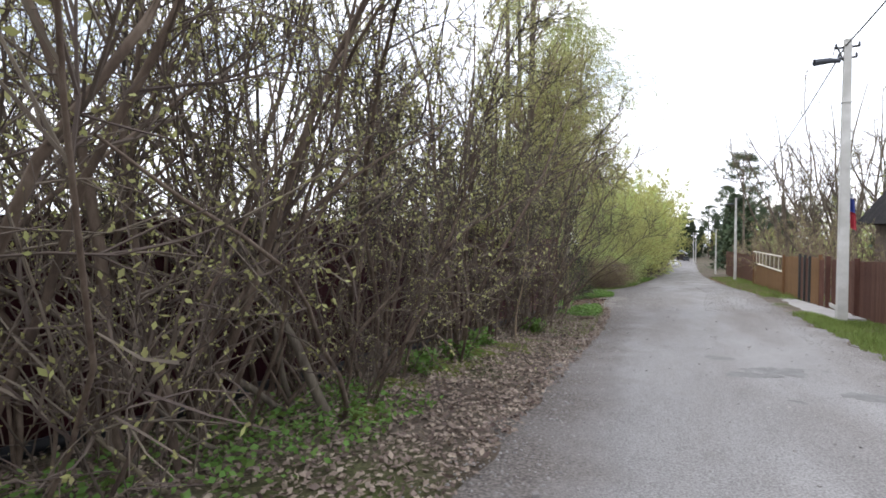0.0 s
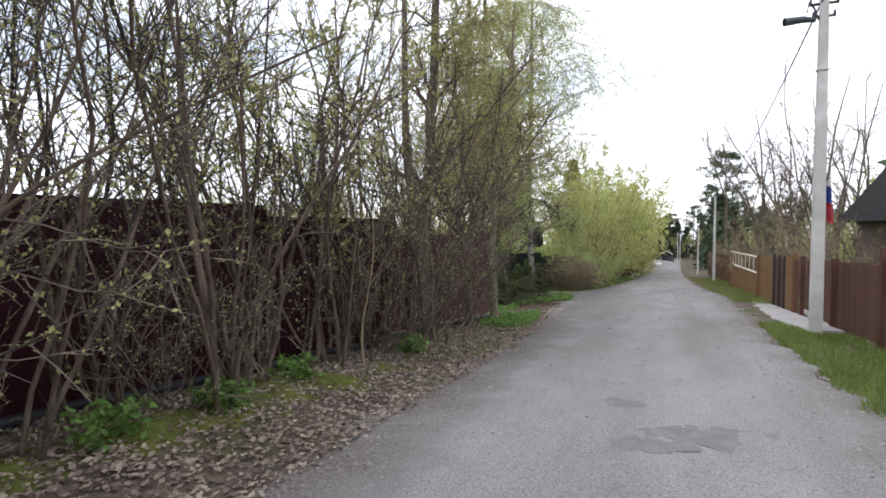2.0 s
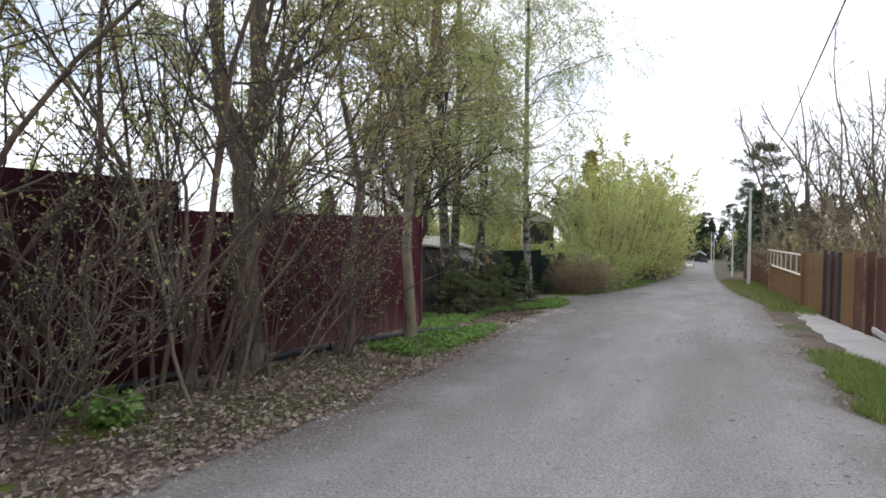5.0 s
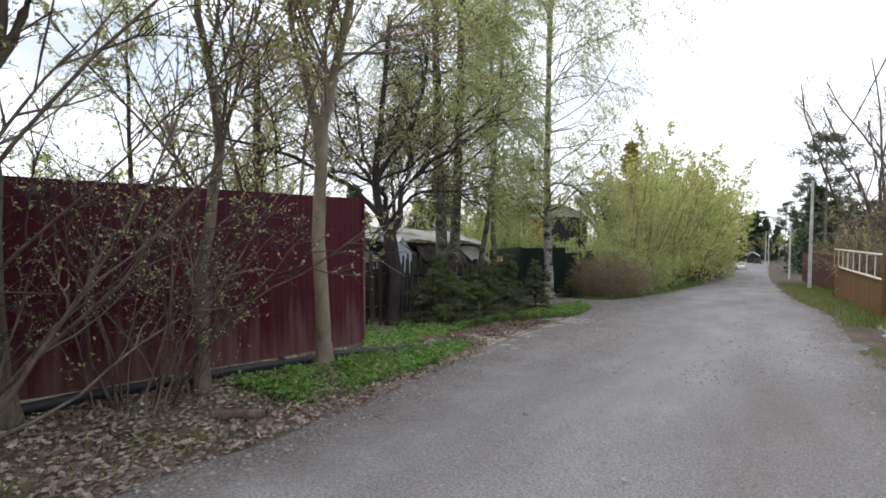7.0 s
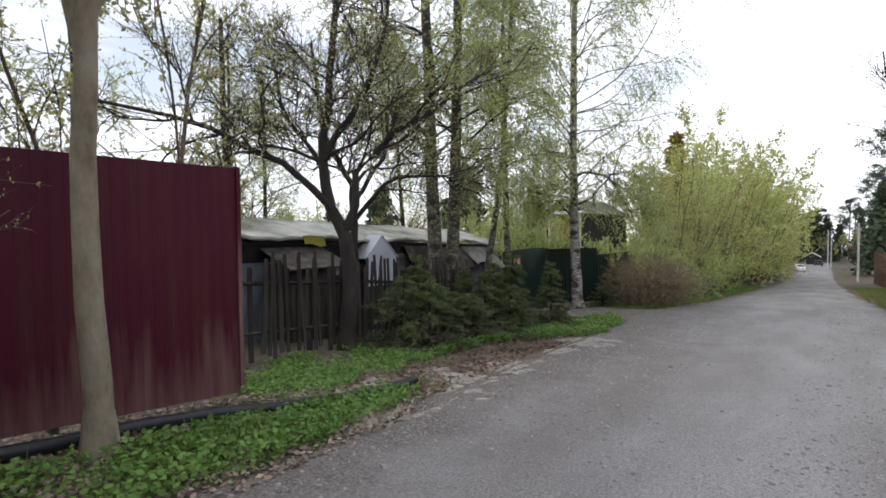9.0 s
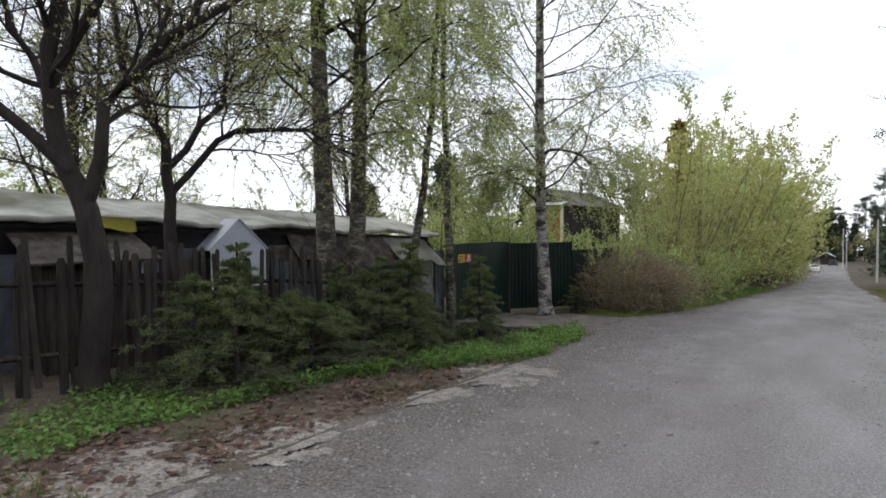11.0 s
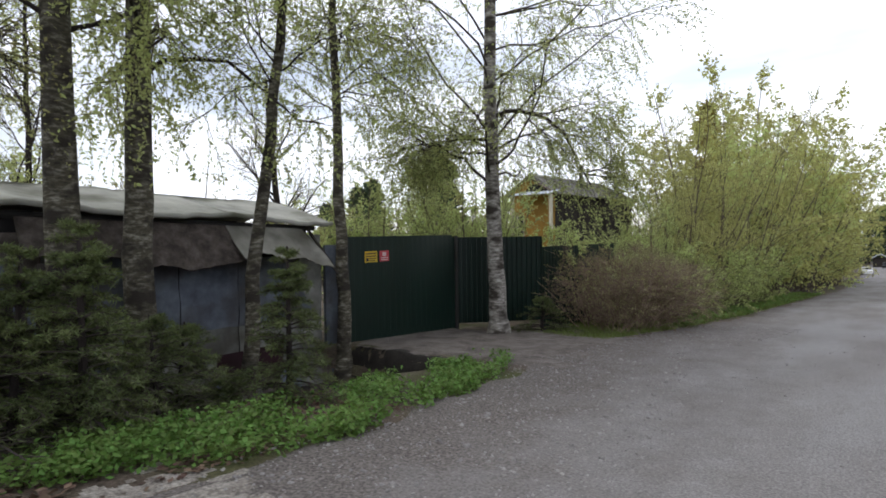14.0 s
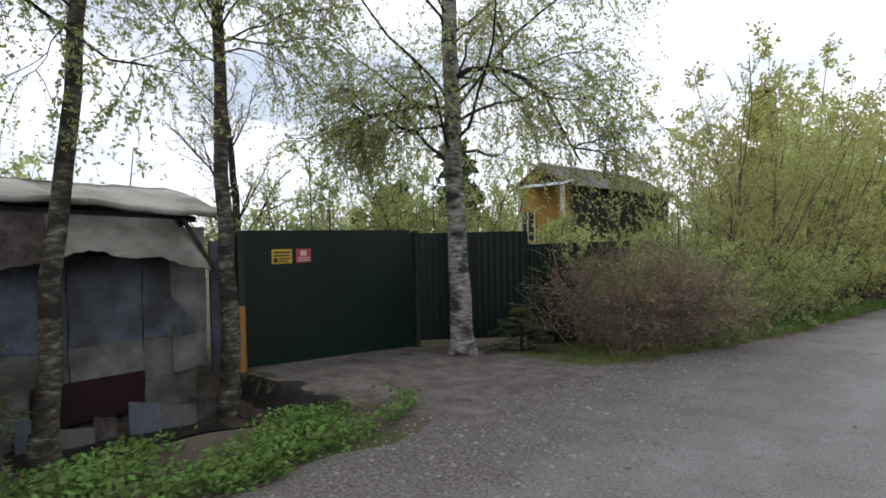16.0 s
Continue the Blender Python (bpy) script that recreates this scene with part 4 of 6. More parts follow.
# ---------------------------------------------------------------- poles and wires
def pole(x, y, h, lamp, label):
    p = thing("utility_pole", label, "pole", "concrete poles along the road", (x, y, land1(x, y)))
    g = Geo()
    zs = [(-0.3, 0.13), (h * 0.5, 0.115), (h, 0.085)]
    v = np.array([[(-r, -r * 0.85, z), (r, -r * 0.85, z), (r, r * 0.85, z), (-r, r * 0.85, z)] for z, r in zs])
    v[:, :, :2] += np.array([[0.0, 0.0]])
    i = np.arange(12).reshape(3, 4)
    j = np.roll(i, -1, 1)
    g.add(v, np.stack([i[:-1], j[:-1], j[1:], i[1:]], -1).reshape(-1, 4))
    g.add(v[2], [(0, 1, 2, 3)])
    part("shaft", g, M["concrete"], p)
    for z, w in ((h - 0.25, 0.18), (h - 0.55, 0.12)):
        box_part("bracket", M["dark_metal"], p, -0.11 - w, 0.11 + w, -0.03, 0.03, z, z + 0.05)
        for sx in (-1, 1):
            g = Geo()
            g.tubes(np.array([[(sx * (0.09 + w), 0, z + 0.04), (sx * (0.09 + w), 0, z + 0.10), (sx * (0.09 + w), 0, z + 0.15)]]), [0.035], [0.025], 8)
            part("insulator", g, M["lamp"], p, "dark insulator")
    for z in (h * 0.35, h * 0.55, h * 0.78):
        box_part("band", M["concrete"], p, -0.128, 0.128, -0.112, 0.112, z, z + 0.02)
    if lamp:
        g = Geo()
        g.tubes(np.array([[(-0.1, 0, h - 0.6), (-0.2, 0, h - 0.3), (-0.32, -0.1, h - 0.2), (-0.38, -0.2, h - 0.45)]]), [0.022], [0.022], 6)
        arm = part("lamp_arm", g, M["dark_metal"], p)
        g = Geo()
        g.tubes(np.array([[(-0.2, -0.12, h - 0.62), (-0.45, -0.2, h - 0.6), (-0.85, -0.3, h - 0.64)]]), [0.06], [0.10], 8)
        part("lamp_head", g, M["lamp"], p, "dark grey street lamp head", True)
    return p


PA = (4.36, 16.7)
pole_a = pole(*PA, 8.15, True, "grey concrete utility pole with a street lamp and a flag")
pole(4.95, 60.5, 8.6, True, "grey concrete utility pole with a small lamp")
pole(5.2, 104.0, 8.0, False, "grey concrete utility pole on the grassy verge")
pole(2.4, 166.0, 9.0, False, "pale far utility pole beside the road")
pole(3.1, 172.0, 9.0, False, "pale far utility pole beside the road")


def wire(p, q, sag, name="overhead_wire"):
    s = np.linspace(0, 1, 24)
    g = Geo()
    line = np.outer(1 - s, p) + np.outer(s, q)
    line[:, 2] -= sag * 4 * s * (1 - s)
    g.tubes(line[None], [0.022], [0.022], 5)
    solid(name, g, M["pipe"], "black overhead cable between the concrete poles", "cable")


za, zb = land1(*PA), land1(4.95, 60.5)
wire((4.30, 16.7, za + 7.95), (4.9, 60.5, zb + 8.4), 0.8)
wire((4.30, 16.7, za + 7.95), (4.4, -25.0, land1(4.4, -25) + 7.6), 0.7)
wire((4.9, 60.5, zb + 8.4), (5.2, 104.0, land1(5.2, 104) + 7.8), 0.8)

flag = thing("flag", "faded white blue and red flag hanging from the pole", "flag")
g0 = np.array([4.48, 16.72, 0.0])
for k, (z1, z0, m) in enumerate(((2.52, 2.38, "flag_white"), (2.38, 1.98, "flag_blue"), (1.98, 1.5, "flag_red"))):
    n = 9
    xv = np.linspace(0, 0.11 + 0.02 * k, n)[None] * np.ones((6, 1))
    zv = np.linspace(z0, z1, 6)[:, None] * np.ones((1, n))
    g = Geo()
    g.slab(np.stack([g0[0] + xv + 0.05 * (2.4 - zv), g0[1] + 0.03 * np.sin(xv * 55), zv - xv * 0.6], -1), 0.003)
    part("stripe", g, M[m], flag, m.replace("flag_", "") + " stripe", True)
g = Geo()
g.tubes(np.array([[(4.45, 16.72, 2.2), (4.50, 16.72, 2.45), (4.52, 16.72, 2.6)]]), [0.012], [0.01], 6)
part("staff", g, M["old_wood"], flag)

# ---------------------------------------------------------------- right side: fences, slab, houses
def board_geo(w, h, t=0.02):
    g = Geo()
    g.box(0, w, -t, 0, 0, h)
    return g


def board_run(fence, x0, y0, x1, y1, top0, top1, mat, w=0.11, gap=0.008, low=0.06):
    L = math.dist((x0, y0), (x1, y1))
    n = int(L / (w + gap))
    turn = math.degrees(math.atan2(y1 - y0, x1 - x0))
    meshes = {}
    r = np.random.default_rng(int(abs(y0) * 10))
    for k in range(n):
        s = k / n
        x, y = x0 + (x1 - x0) * s, y0 + (y1 - y0) * s
        z = land1(x, y) + low
        h = round((top0 + (top1 - top0) * s - z) / 0.04) * 0.04
        if h not in meshes:
            meshes[h] = board_geo(w, h).mesh("board", M[mat])
        b = part("board", meshes[h], None, fence)
        b.matrix_local = pose(x, y + r.uniform(-0.003, 0.003), z, 0, 0, turn)


brown_fence = thing("brown_board_fence", "reddish brown board fence with square posts", "fence")
board_run(brown_fence, 5.05, 14.6, 5.12, 21.6, 0.62, 0.28, "brown_board", 0.14)
board_run(brown_fence, 4.95, -2.0, 5.05, 14.5, 1.9, 0.75, "grey_board", 0.14)
for y, h in ((14.55, 2.05), (18.1, 1.9), (21.7, 2.0), (22.7, 1.9)):
    z = land1(5.05, y)
    box_part("post", M["brown_board"], brown_fence, 4.96, 5.10, y - 0.07, y + 0.07, z - 0.2, z + h, "square brown post")
g = Geo()
g.box(5.06, 5.14, 14.6, 21.6, -1.42, -1.30)
board_plinth = part("plinth", g, M["concrete"], brown_fence, "low grey plinth")
wicket = thing("wicket_gate", "dark brown wicket gate between square posts", "gate")
board_run(wicket, 5.1, 25.15, 5.1, 27.15, 0.16, 0.08, "brown_board", 0.13)
for y in (25.08, 26.1, 27.22):
    z = land1(5.05, y)
    box_part("post", M["dark_metal"], wicket, 5.02, 5.12, y - 0.05, y + 0.05, z - 0.2, 0.24, "dark gate post")
tan_fence = thing("tan_board_fence", "tan board fence with a cream lattice along its top", "fence")
board_run(tan_fence, 5.1, 22.85, 5.1, 25.0, 0.3, 0.2, "tan_board", 0.14)
board_run(tan_fence, 5.1, 27.3, 5.05, 31.2, 0.11, -0.12, "tan_board", 0.14)
board_run(tan_fence, 5.05, 31.2, 5.02, 44.6, -0.93, -1.36, "tan_board", 0.16)
for y, h in ((22.8, 0.42), (31.2, -0.02), (44.65, -0.40)):
    z = land1(5.0, y)
    box_part("post", M["tan_board"], tan_fence, 4.94, 5.06, y - 0.06, y + 0.06, z - 0.3, h)


def bar(parent, p, q, r, name="lattice_bar"):
    g = Geo()
    g.tubes(np.array([[p, q]], float), [r], [r], 4)
    part(name, g, M["cream"], parent, "cream painted bar")


la, lb = np.array([5.02, 31.3, -0.14]), np.array([4.99, 44.6, -0.44])
drop = np.array([0, 0, 0.80])
bar(tan_fence, la, lb, 0.04, "top_rail")
bar(tan_fence, la - drop, lb - drop * 1.1, 0.05, "low_rail")
for k in range(9):
    p = la + (lb - la) * (k / 8)
    bar(tan_fence, p, p - drop * 1.08, 0.022)
far_fence = thing("dark_board_fence", "dark brown board fence along the grassy verge", "fence")
board_run(far_fence, 5.6, 47.0, 6.6, 100.0, -0.95, -2.9, "brown_board", 0.35, 0.01)

g = Geo()
n = 24
yv = np.linspace(16.9, 29.6, n)[:, None] * np.ones((1, 6))
x0 = np.interp(yv[:, 0], [16.9, 17.6, 22, 29.6], [4.1, 3.62, 3.55, 4.25])[:, None]
x1 = np.full((n, 1), 5.0)
xv = x0 + (x1 - x0) * np.linspace(0, 1, 6)
g.slab(np.stack([xv, yv, land(xv, yv) * 0 + (0.0351 * xv - 0.07296 * yv) - 0.19], -1), 0.10)
solid("concrete_slab", g, M["slab"], "pale concrete slab in front of the brown fence", "paving", "structure")

cabin = thing("dark_roofed_house", "dark roofed house behind the brown fence", "house")
box_part("wall", M["grey_board"], cabin, 10.4, 14.4, 28.2, 37.0, -2.6, 1.75)
CX, CE, CR = 12.4, 1.55, 5.3
g = Geo()
for s in (-1, 1):
    g.slab(np.array([[(CX, 27.4, CR), (CX + s * 2.75, 27.4, CE)], [(CX, 37.6, CR), (CX + s * 2.75, 37.6, CE)]]), 0.10 * s)
part("roof", g, M["dark_roof"], cabin, "dark pitched roof")
for s in (-1, 1):
    g = Geo()
    g.slab(np.array([[(CX, 27.35, CR - 0.05), (CX + s * 2.75, 27.35, CE - 0.05)], [(CX, 27.35, CR - 0.4), (CX + s * 2.75, 27.35, CE - 0.25)]]), 0.03)
    part("barge_board", g, M["grey_board"], cabin)
for k in range(23):
    x = CX - 2.3 + 0.2 * k
    h = CR - 0.25 - abs(x + 0.09 - CX) * (CR - CE) / 2.75 - 1.75
    if h > 0.1:
        box_part("gable_board", M["dark_roof"], cabin, x, x + 0.185, 28.05, 28.15, 1.75, 1.75 + h)

# parked cars and a small hut at the far end of the road
def far_car(x, y, mat, label, turn):
    z = land1(x, y)
    c = thing("car", label, "car", "", (x, y, z))
    c.rotation_euler = (0, 0, radians(turn))
    g = Geo()
    prof = np.array([(-2.1, 0.35), (-2.1, 0.85), (-1.5, 0.95), (-0.9, 1.45), (0.7, 1.45), (1.3, 0.95), (2.1, 0.85), (2.1, 0.35)])
    p = np.stack([np.stack([np.full(8, sx * (0.85 - 0.12 * (k in (1,)))), prof[:, 0], prof[:, 1]], -1) for k, sx in enumerate((-1, 1))])
    g.grid(p)
    for sx in (-0.85, 0.73):
        for a, b in ((0, 1), (1, 2), (2, 3), (3, 4), (4, 5), (5, 6)):
            g.add([(sx, prof[a, 0], 0.35), (sx, prof[b, 0], 0.35), (sx, prof[b, 0], prof[b, 1]), (sx, prof[a, 0], prof[a, 1])], [(0, 1, 2, 3)])
    part("body", g, M[mat], c)
    box_part("windscreen", M["glass"], c, -0.65, 0.6, -1.32, -1.25, 0.98, 1.4)
    for sx in (-0.86, 0.74):
        for yw in (-1.3, 1.3):
            g = Geo()
            a = np.linspace(0, 2 * np.pi, 13)
            g.grid(np.stack([np.stack([np.full(13, sx + d), yw + r * np.cos(a), 0.32 + r * np.sin(a)], -1) for d, r in ((0, 0.02), (0, 0.32), (0.12, 0.32), (0.12, 0.02))]))
            part("wheel", g, M["pipe"], c)


far_car(-2.6, 150.0, "white_paint", "white car parked at the far end of the road", 12)
far_car(0.6, 186.0, "pipe", "dark car parked at the far end of the road", -4)
hut2 = thing("far_hut", "small pale roofed hut at the far end of the road", "hut")
z = land1(-1.2, 200)
box_part("wall", M["old_wood"], hut2, -2.4, 0.6, 199, 203, z, z + 2.3)
g = Geo()
for s in (-1, 1):
    g.slab(np.array([[(-0.9, 198.6, z + 3.3), (-0.9 + s * 2.0, 198.6, z + 2.1)], [(-0.9, 203.4, z + 3.3), (-0.9 + s * 2.0, 203.4, z + 2.1)]]), 0.1 * s)
part("roof", g, M["white_sheet"], hut2)

# ---------------------------------------------------------------- plants
def grow(rng, p, d, length, n, wob, bend=0.0):
    """B branches of n steps from p along d: points and directions."""
    p, d = np.asarray(p, float), np.asarray(d, float)
    d = d / (np.linalg.norm(d, axis=1, keepdims=True) + 1e-9)
    pts, dirs = [p], [d]
    for _ in range(n):
        d = d + rng.normal(0, wob, d.shape)
        d[:, 2] += bend
        d /= np.linalg.norm(d, axis=1, keepdims=True) + 1e-9
        pts.append(pts[-1] + d * (np.asarray(length) / n).reshape(-1, 1))
        dirs.append(d)
    return np.stack(pts, 1), np.stack(dirs, 1)


def spawn(rng, pts, dirs, per, lo, hi, angle, spread=0.25, up=0.0):
    """Places and ways of side shoots; also how far along the parent each starts."""
    b, n = pts.shape[:2]
    who = np.repeat(np.arange(b), per)
    s = rng.uniform(lo, hi, len(who))
    f = s * (n - 1)
    i = np.minimum(f.astype(int), n - 2)
    w = (f - i)[:, None]
    p = pts[who, i] * (1 - w) + pts[who, i + 1] * w
    d = dirs[who, i]
    r = rng.normal(size=d.shape)
    side = np.cross(d, r)
    side /= np.linalg.norm(side, axis=1, keepdims=True) + 1e-9
    a = rng.normal(angle, spread, len(who))[:, None]
    out = np.cos(a) * d + np.sin(a) * side
    out[:, 2] += up
    return p, out, s, who


def along(rng, pts, count, lo=0.15, hi=1.0):
    """Random places on the branches, count for each."""
    b, n = pts.shape[:2]
    who = np.repeat(np.arange(b), count)
    f = rng.uniform(lo, hi, len(who)) * (n - 1)
    i = np.minimum(f.astype(int), n - 2)
    w = (f - i)[:, None]
    return pts[who, i] * (1 - w) + pts[who, i + 1] * w


def shrub(name, seed, label, category, height, stems, stem_r, spread, per=9, twigs=6, leaf=4, leaf_size=0.045,
          mat_stem="bark", mat_twig="twig", mat_leaf="leaf_olive", group="", lean=(0, 0), reach=0.34, wide=0.35, low=0.2, twig_len=0.5, bend=0.02, far=False, wob=0.09, droopy=0.0, twig_r=0.0055):
    rng = np.random.default_rng(seed)
    ob = thing(name, label, category, group)
    a = rng.uniform(0, 2 * np.pi, stems)
    base = np.stack([wide * np.cos(a) * rng.uniform(0.2, 1, stems), wide * np.sin(a) * rng.uniform(0.2, 1, stems), np.full(stems, -0.08)], 1)
    d = np.stack([np.cos(a) * spread + lean[0], np.sin(a) * spread + lean[1], np.ones(stems)], 1) + rng.normal(0, 0.12, (stems, 3))
    L = height * rng.uniform(0.7, 1.08, stems)
    r = stem_r * rng.uniform(0.55, 1.2, stems)
    pts, dirs = grow(rng, base, d, L, 5 if far else 8, wob, 0.02)
    for k in range(0, stems, stems if far else 1):
        g = Geo()
        g.tubes(pts if far else pts[k:k + 1], r if far else r[k:k + 1], r * 0.25 if far else r[k:k + 1] * 0.25, 4 if far else 6)
        part("trunk" if far else "stem", g, M[mat_stem], ob, smooth=True)
    p, o, s, who = spawn(rng, pts, dirs, per, low, 0.98, 0.75, 0.25, 0.15)
    bl = height * reach * (1.15 - s) * rng.uniform(0.5, 1.2, len(s)) + 0.25
    bp, bd = grow(rng, p, o, bl, 3 if far else 5, 0.14, bend)
    br = np.clip(r[who] * (1 - 0.75 * s) * 0.5, 0.006, 0.05)
    g = Geo()
    g.tubes(bp, br, br * 0.35, 3 if far else 4)
    tp, to, ts, tw = spawn(rng, bp, bd, twigs, 0.15, 1.0, 0.7, 0.3, 0.1 - droopy)
    tl = twig_len * rng.uniform(0.4, 1.2, len(ts))
    tpp, tdd = grow(rng, tp, to, tl, 2, 0.16, bend - droopy)
    if not far:
        g.tubes(tpp, np.full(len(ts), twig_r), np.full(len(ts), twig_r * 0.45), 3)
    tagged(part("twig_mass", g, M[mat_twig], ob), kind="stuff")
    if leaf:
        g = Geo()
        g.leaves(np.concatenate([along(rng, tpp, leaf), along(rng, bp, max(1, leaf // 2), 0.3)]), leaf_size, rng)
        tagged(part("foliage", g, M[mat_leaf], ob), kind="stuff")
    return ob


def put(ob, x, y, turn=0.0, scale=1.0, tilt=(0, 0), sink=0.05):
    return copy_thing(ob, pose(x, y, land1(x, y) - sink, tilt[0], tilt[1], turn) @ Matrix.Scale(scale, 4))


def settle(ob, x, y, turn=0.0, scale=1.0, sink=0.05):
    """Set the first of a kind itself."""
    ob.matrix_world = pose(x, y, land1(x, y) - sink, 0, 0, turn) @ Matrix.Scale(scale, 4)
    return ob


def spread(kinds, places, seed, s0=0.85, s1=1.15):
    """Each kind is set once itself, then copied to the other places."""
    rng = np.random.default_rng(seed)
    for k, (x, y) in enumerate(places):
        sc, tu = rng.uniform(s0, s1), rng.uniform(0, 360)
        if k < len(kinds):
            settle(kinds[k], x, y, tu, sc)
        else:
            put(kinds[k % len(kinds)], x, y, tu, sc, (rng.normal(0, 4), rng.normal(0, 4)))


# thicket along the red fence
G1 = "shrubs along the red fence"
th = [shrub("thicket_shrub", 100 + k, "leggy grey brown shrub with sparse young leaves", "shrub", h, n, r, sp, per, tw, lf, 0.032, "bark_stem", "twig", "leaf_olive", G1, (0, 0), 0.28, 0.4, 0.22, 0.4, 0.02, False, 0.12)
      for k, (h, n, r, sp, per, tw, lf) in enumerate([(4.9, 8, 0.026, 0.45, 11, 9, 5), (3.6, 8, 0.02, 0.6, 9, 7, 5), (5.4, 7, 0.032, 0.36, 12, 9, 5)])]
rng = np.random.default_rng(3)
spots = [(-3.35 + rng.uniform(-0.4, 0.5), y + rng.uniform(-0.25, 0.25)) for y in np.arange(-3.2, 3.4, 0.75)]
spread(th, spots, 4, 0.85, 1.15)
thin = [shrub("thicket_shrub", 104 + k, "leggy brown shrub with few young leaves", "shrub", h, n, r, sp, per, tw, lf, 0.036, "bark_stem", "twig_dark", "leaf_olive", G1, (0, 0), 0.26, 0.35, lo, 0.4, 0.02, False, 0.13)
        for k, (h, n, r, sp, per, tw, lf, lo) in enumerate([(6.4, 6, 0.034, 0.30, 11, 8, 3, 0.38), (5.2, 6, 0.027, 0.38, 9, 7, 3, 0.36), (2.8, 7, 0.014, 0.5, 6, 4, 5, 0.2), (6.9, 5, 0.038, 0.26, 12, 8, 3, 0.36)])]
spots = [(-3.4 + rng.uniform(-0.45, 0.45), y + rng.uniform(-0.3, 0.3)) for y in np.arange(3.7, 11.9, 0.55)]
spread(thin, spots, 8, 0.85, 1.1)
small = shrub("low_thicket", 110, "low dry thicket of thin brown stems", "shrub", 2.1, 20, 0.008, 0.4, 6, 4, 3, 0.026, "twig", "twig", "leaf_olive", "low thicket along the red fence", (0, 0), 0.3, 0.5, 0.15, 0.3, 0.02, False, 0.14)
for x, y, turn, size in ((-3.8, 2.3, 20, 0.85), (-3.6, 3.2, 140, 0.8), (-3.9, 1.3, 260, 0.85)):
    put(thin[0], x, y, turn, size)
put(thin[1], -3.35, 12.6, 230, 0.62)
put(thin[2], -3.0, 12.4, 50, 0.95)
put(thin[2], -3.1, 13.0, 170, 0.8)
spread([small], [(-3.1, -1.6), (-3.2, 0.2), (-3.0, 2.6), (-3.3, 5.2), (-3.1, 8.6)], 7, 0.8, 1.15)
# tall trees behind the fence
tall = [shrub("tall_sapling", 120 + k, "tall slender dark sapling with fresh yellow green leaves", "tree", 8.5, 4, 0.045, 0.2, 13, 6, 5, 0.055, "bark_dark", "twig_dark", "leaf_olive", "saplings behind the red fence", (0, 0), 0.24, 0.5, 0.25, 0.5, 0.02, False, 0.12)
        for k in range(2)]
spread(tall, [(-5.3, 1.6), (-5.6, 5.2), (-5.4, -0.6), (-6.6, 3.0), (-5.2, 3.4), (-7.4, 0.6), (-5.3, 7.0), (-6.0, 8.6)], 5, 0.8, 1.05)
tall_front = shrub("roadside_sapling", 130, "tall roadside sapling with olive young leaves", "tree", 7.5, 5, 0.04, 0.2, 14, 7, 13, 0.06, "bark_stem", "twig", "leaf_olive", "saplings along the red fence", (0, 0), 0.26, 0.4, 0.2, 0.5, 0.0)
spread([tall_front], [(-5.6, 16.4), (-3.9, 9.7), (-3.9, 7.2)], 6, 0.9, 1.1)

# leaning bare branches beside the start of the walk
for k, (x, y, dx, dy, dz, L, r, m) in enumerate([(-3.2, 1.96, 0.0, -0.8, 0.6, 3.4, 0.036, "bark"), (-2.95, 0.95, 0.0, -0.75, 0.62, 1.9, 0.02, "bark"), (-2.75, 0.25, 0.0, -0.6, 0.7, 1.3, 0.02, "bark_pale"), (-3.25, 1.98, 0.0, -0.3, 1.0, 3.8, 0.032, "bark"),
                                                  (-2.75, 1.9, -0.5, -0.4, 1.0, 3.6, 0.05, "bark"), (-2.7, 7.6, 0.1, -0.6, 0.9, 2.4, 0.03, "twig_pale"), (-2.6, 10.9, 0.15, 0.8, 0.75, 3.0, 0.035, "bark_stem"),
                                                  (-2.7, 10.4, 0.0, 0.6, 0.9, 3.2, 0.04, "bark_stem"), (-2.8, 10.2, 0.2, 0.35, 1.0, 3.0, 0.035, "bark_stem"), (-2.9, 11.1, 0.1, 1.1, 0.7, 2.6, 0.03, "bark"), (-2.65, 9.9, 0.05, -0.3, 1.0, 3.0, 0.035, "bark_pale")]):
    rng = np.random.default_rng(200 + k)
    ob = thing("leaning_branch", "bare branch leaning out of the shrubs", "branch", "leaning branches")
    base = np.array([[x, y, land1(x, y) - 0.05]])
    r = r if y < 3 else r * 0.6
    pts, dirs = grow(rng, base, [(dx, dy, dz)], [L], 9, 0.10 if y < 3 else 0.11, 0.02)
    g = Geo()
    g.tubes(pts, [r], [r * 0.3], 8)
    part("limb", g, M[m], ob, smooth=True)
    p, o, s, who = spawn(rng, pts, dirs, 12, 0.25, 1, 0.7, 0.3, 0.2)
    bp, bd = grow(rng, p, o, rng.uniform(0.4, 1.1, len(s)), 4, 0.15, 0.02)
    g = Geo()
    g.tubes(bp, np.full(len(s), 0.010), np.full(len(s), 0.004), 4)
    p, o, s, who = spawn(rng, bp, bd, 4, 0.2, 1, 0.7, 0.3, 0.1)
    tp, td = grow(rng, p, o, rng.uniform(0.15, 0.4, len(s)), 3, 0.15, 0.02)
    g.tubes(tp, np.full(len(s), 0.005), np.full(len(s), 0.002), 3)
    tagged(part("twig_mass", g, M["twig"], ob), kind="stuff")
    g = Geo()
    g.leaves(along(rng, tp, 3), 0.032, rng)
    tagged(part("foliage", g, M["leaf_olive"], ob), kind="stuff")


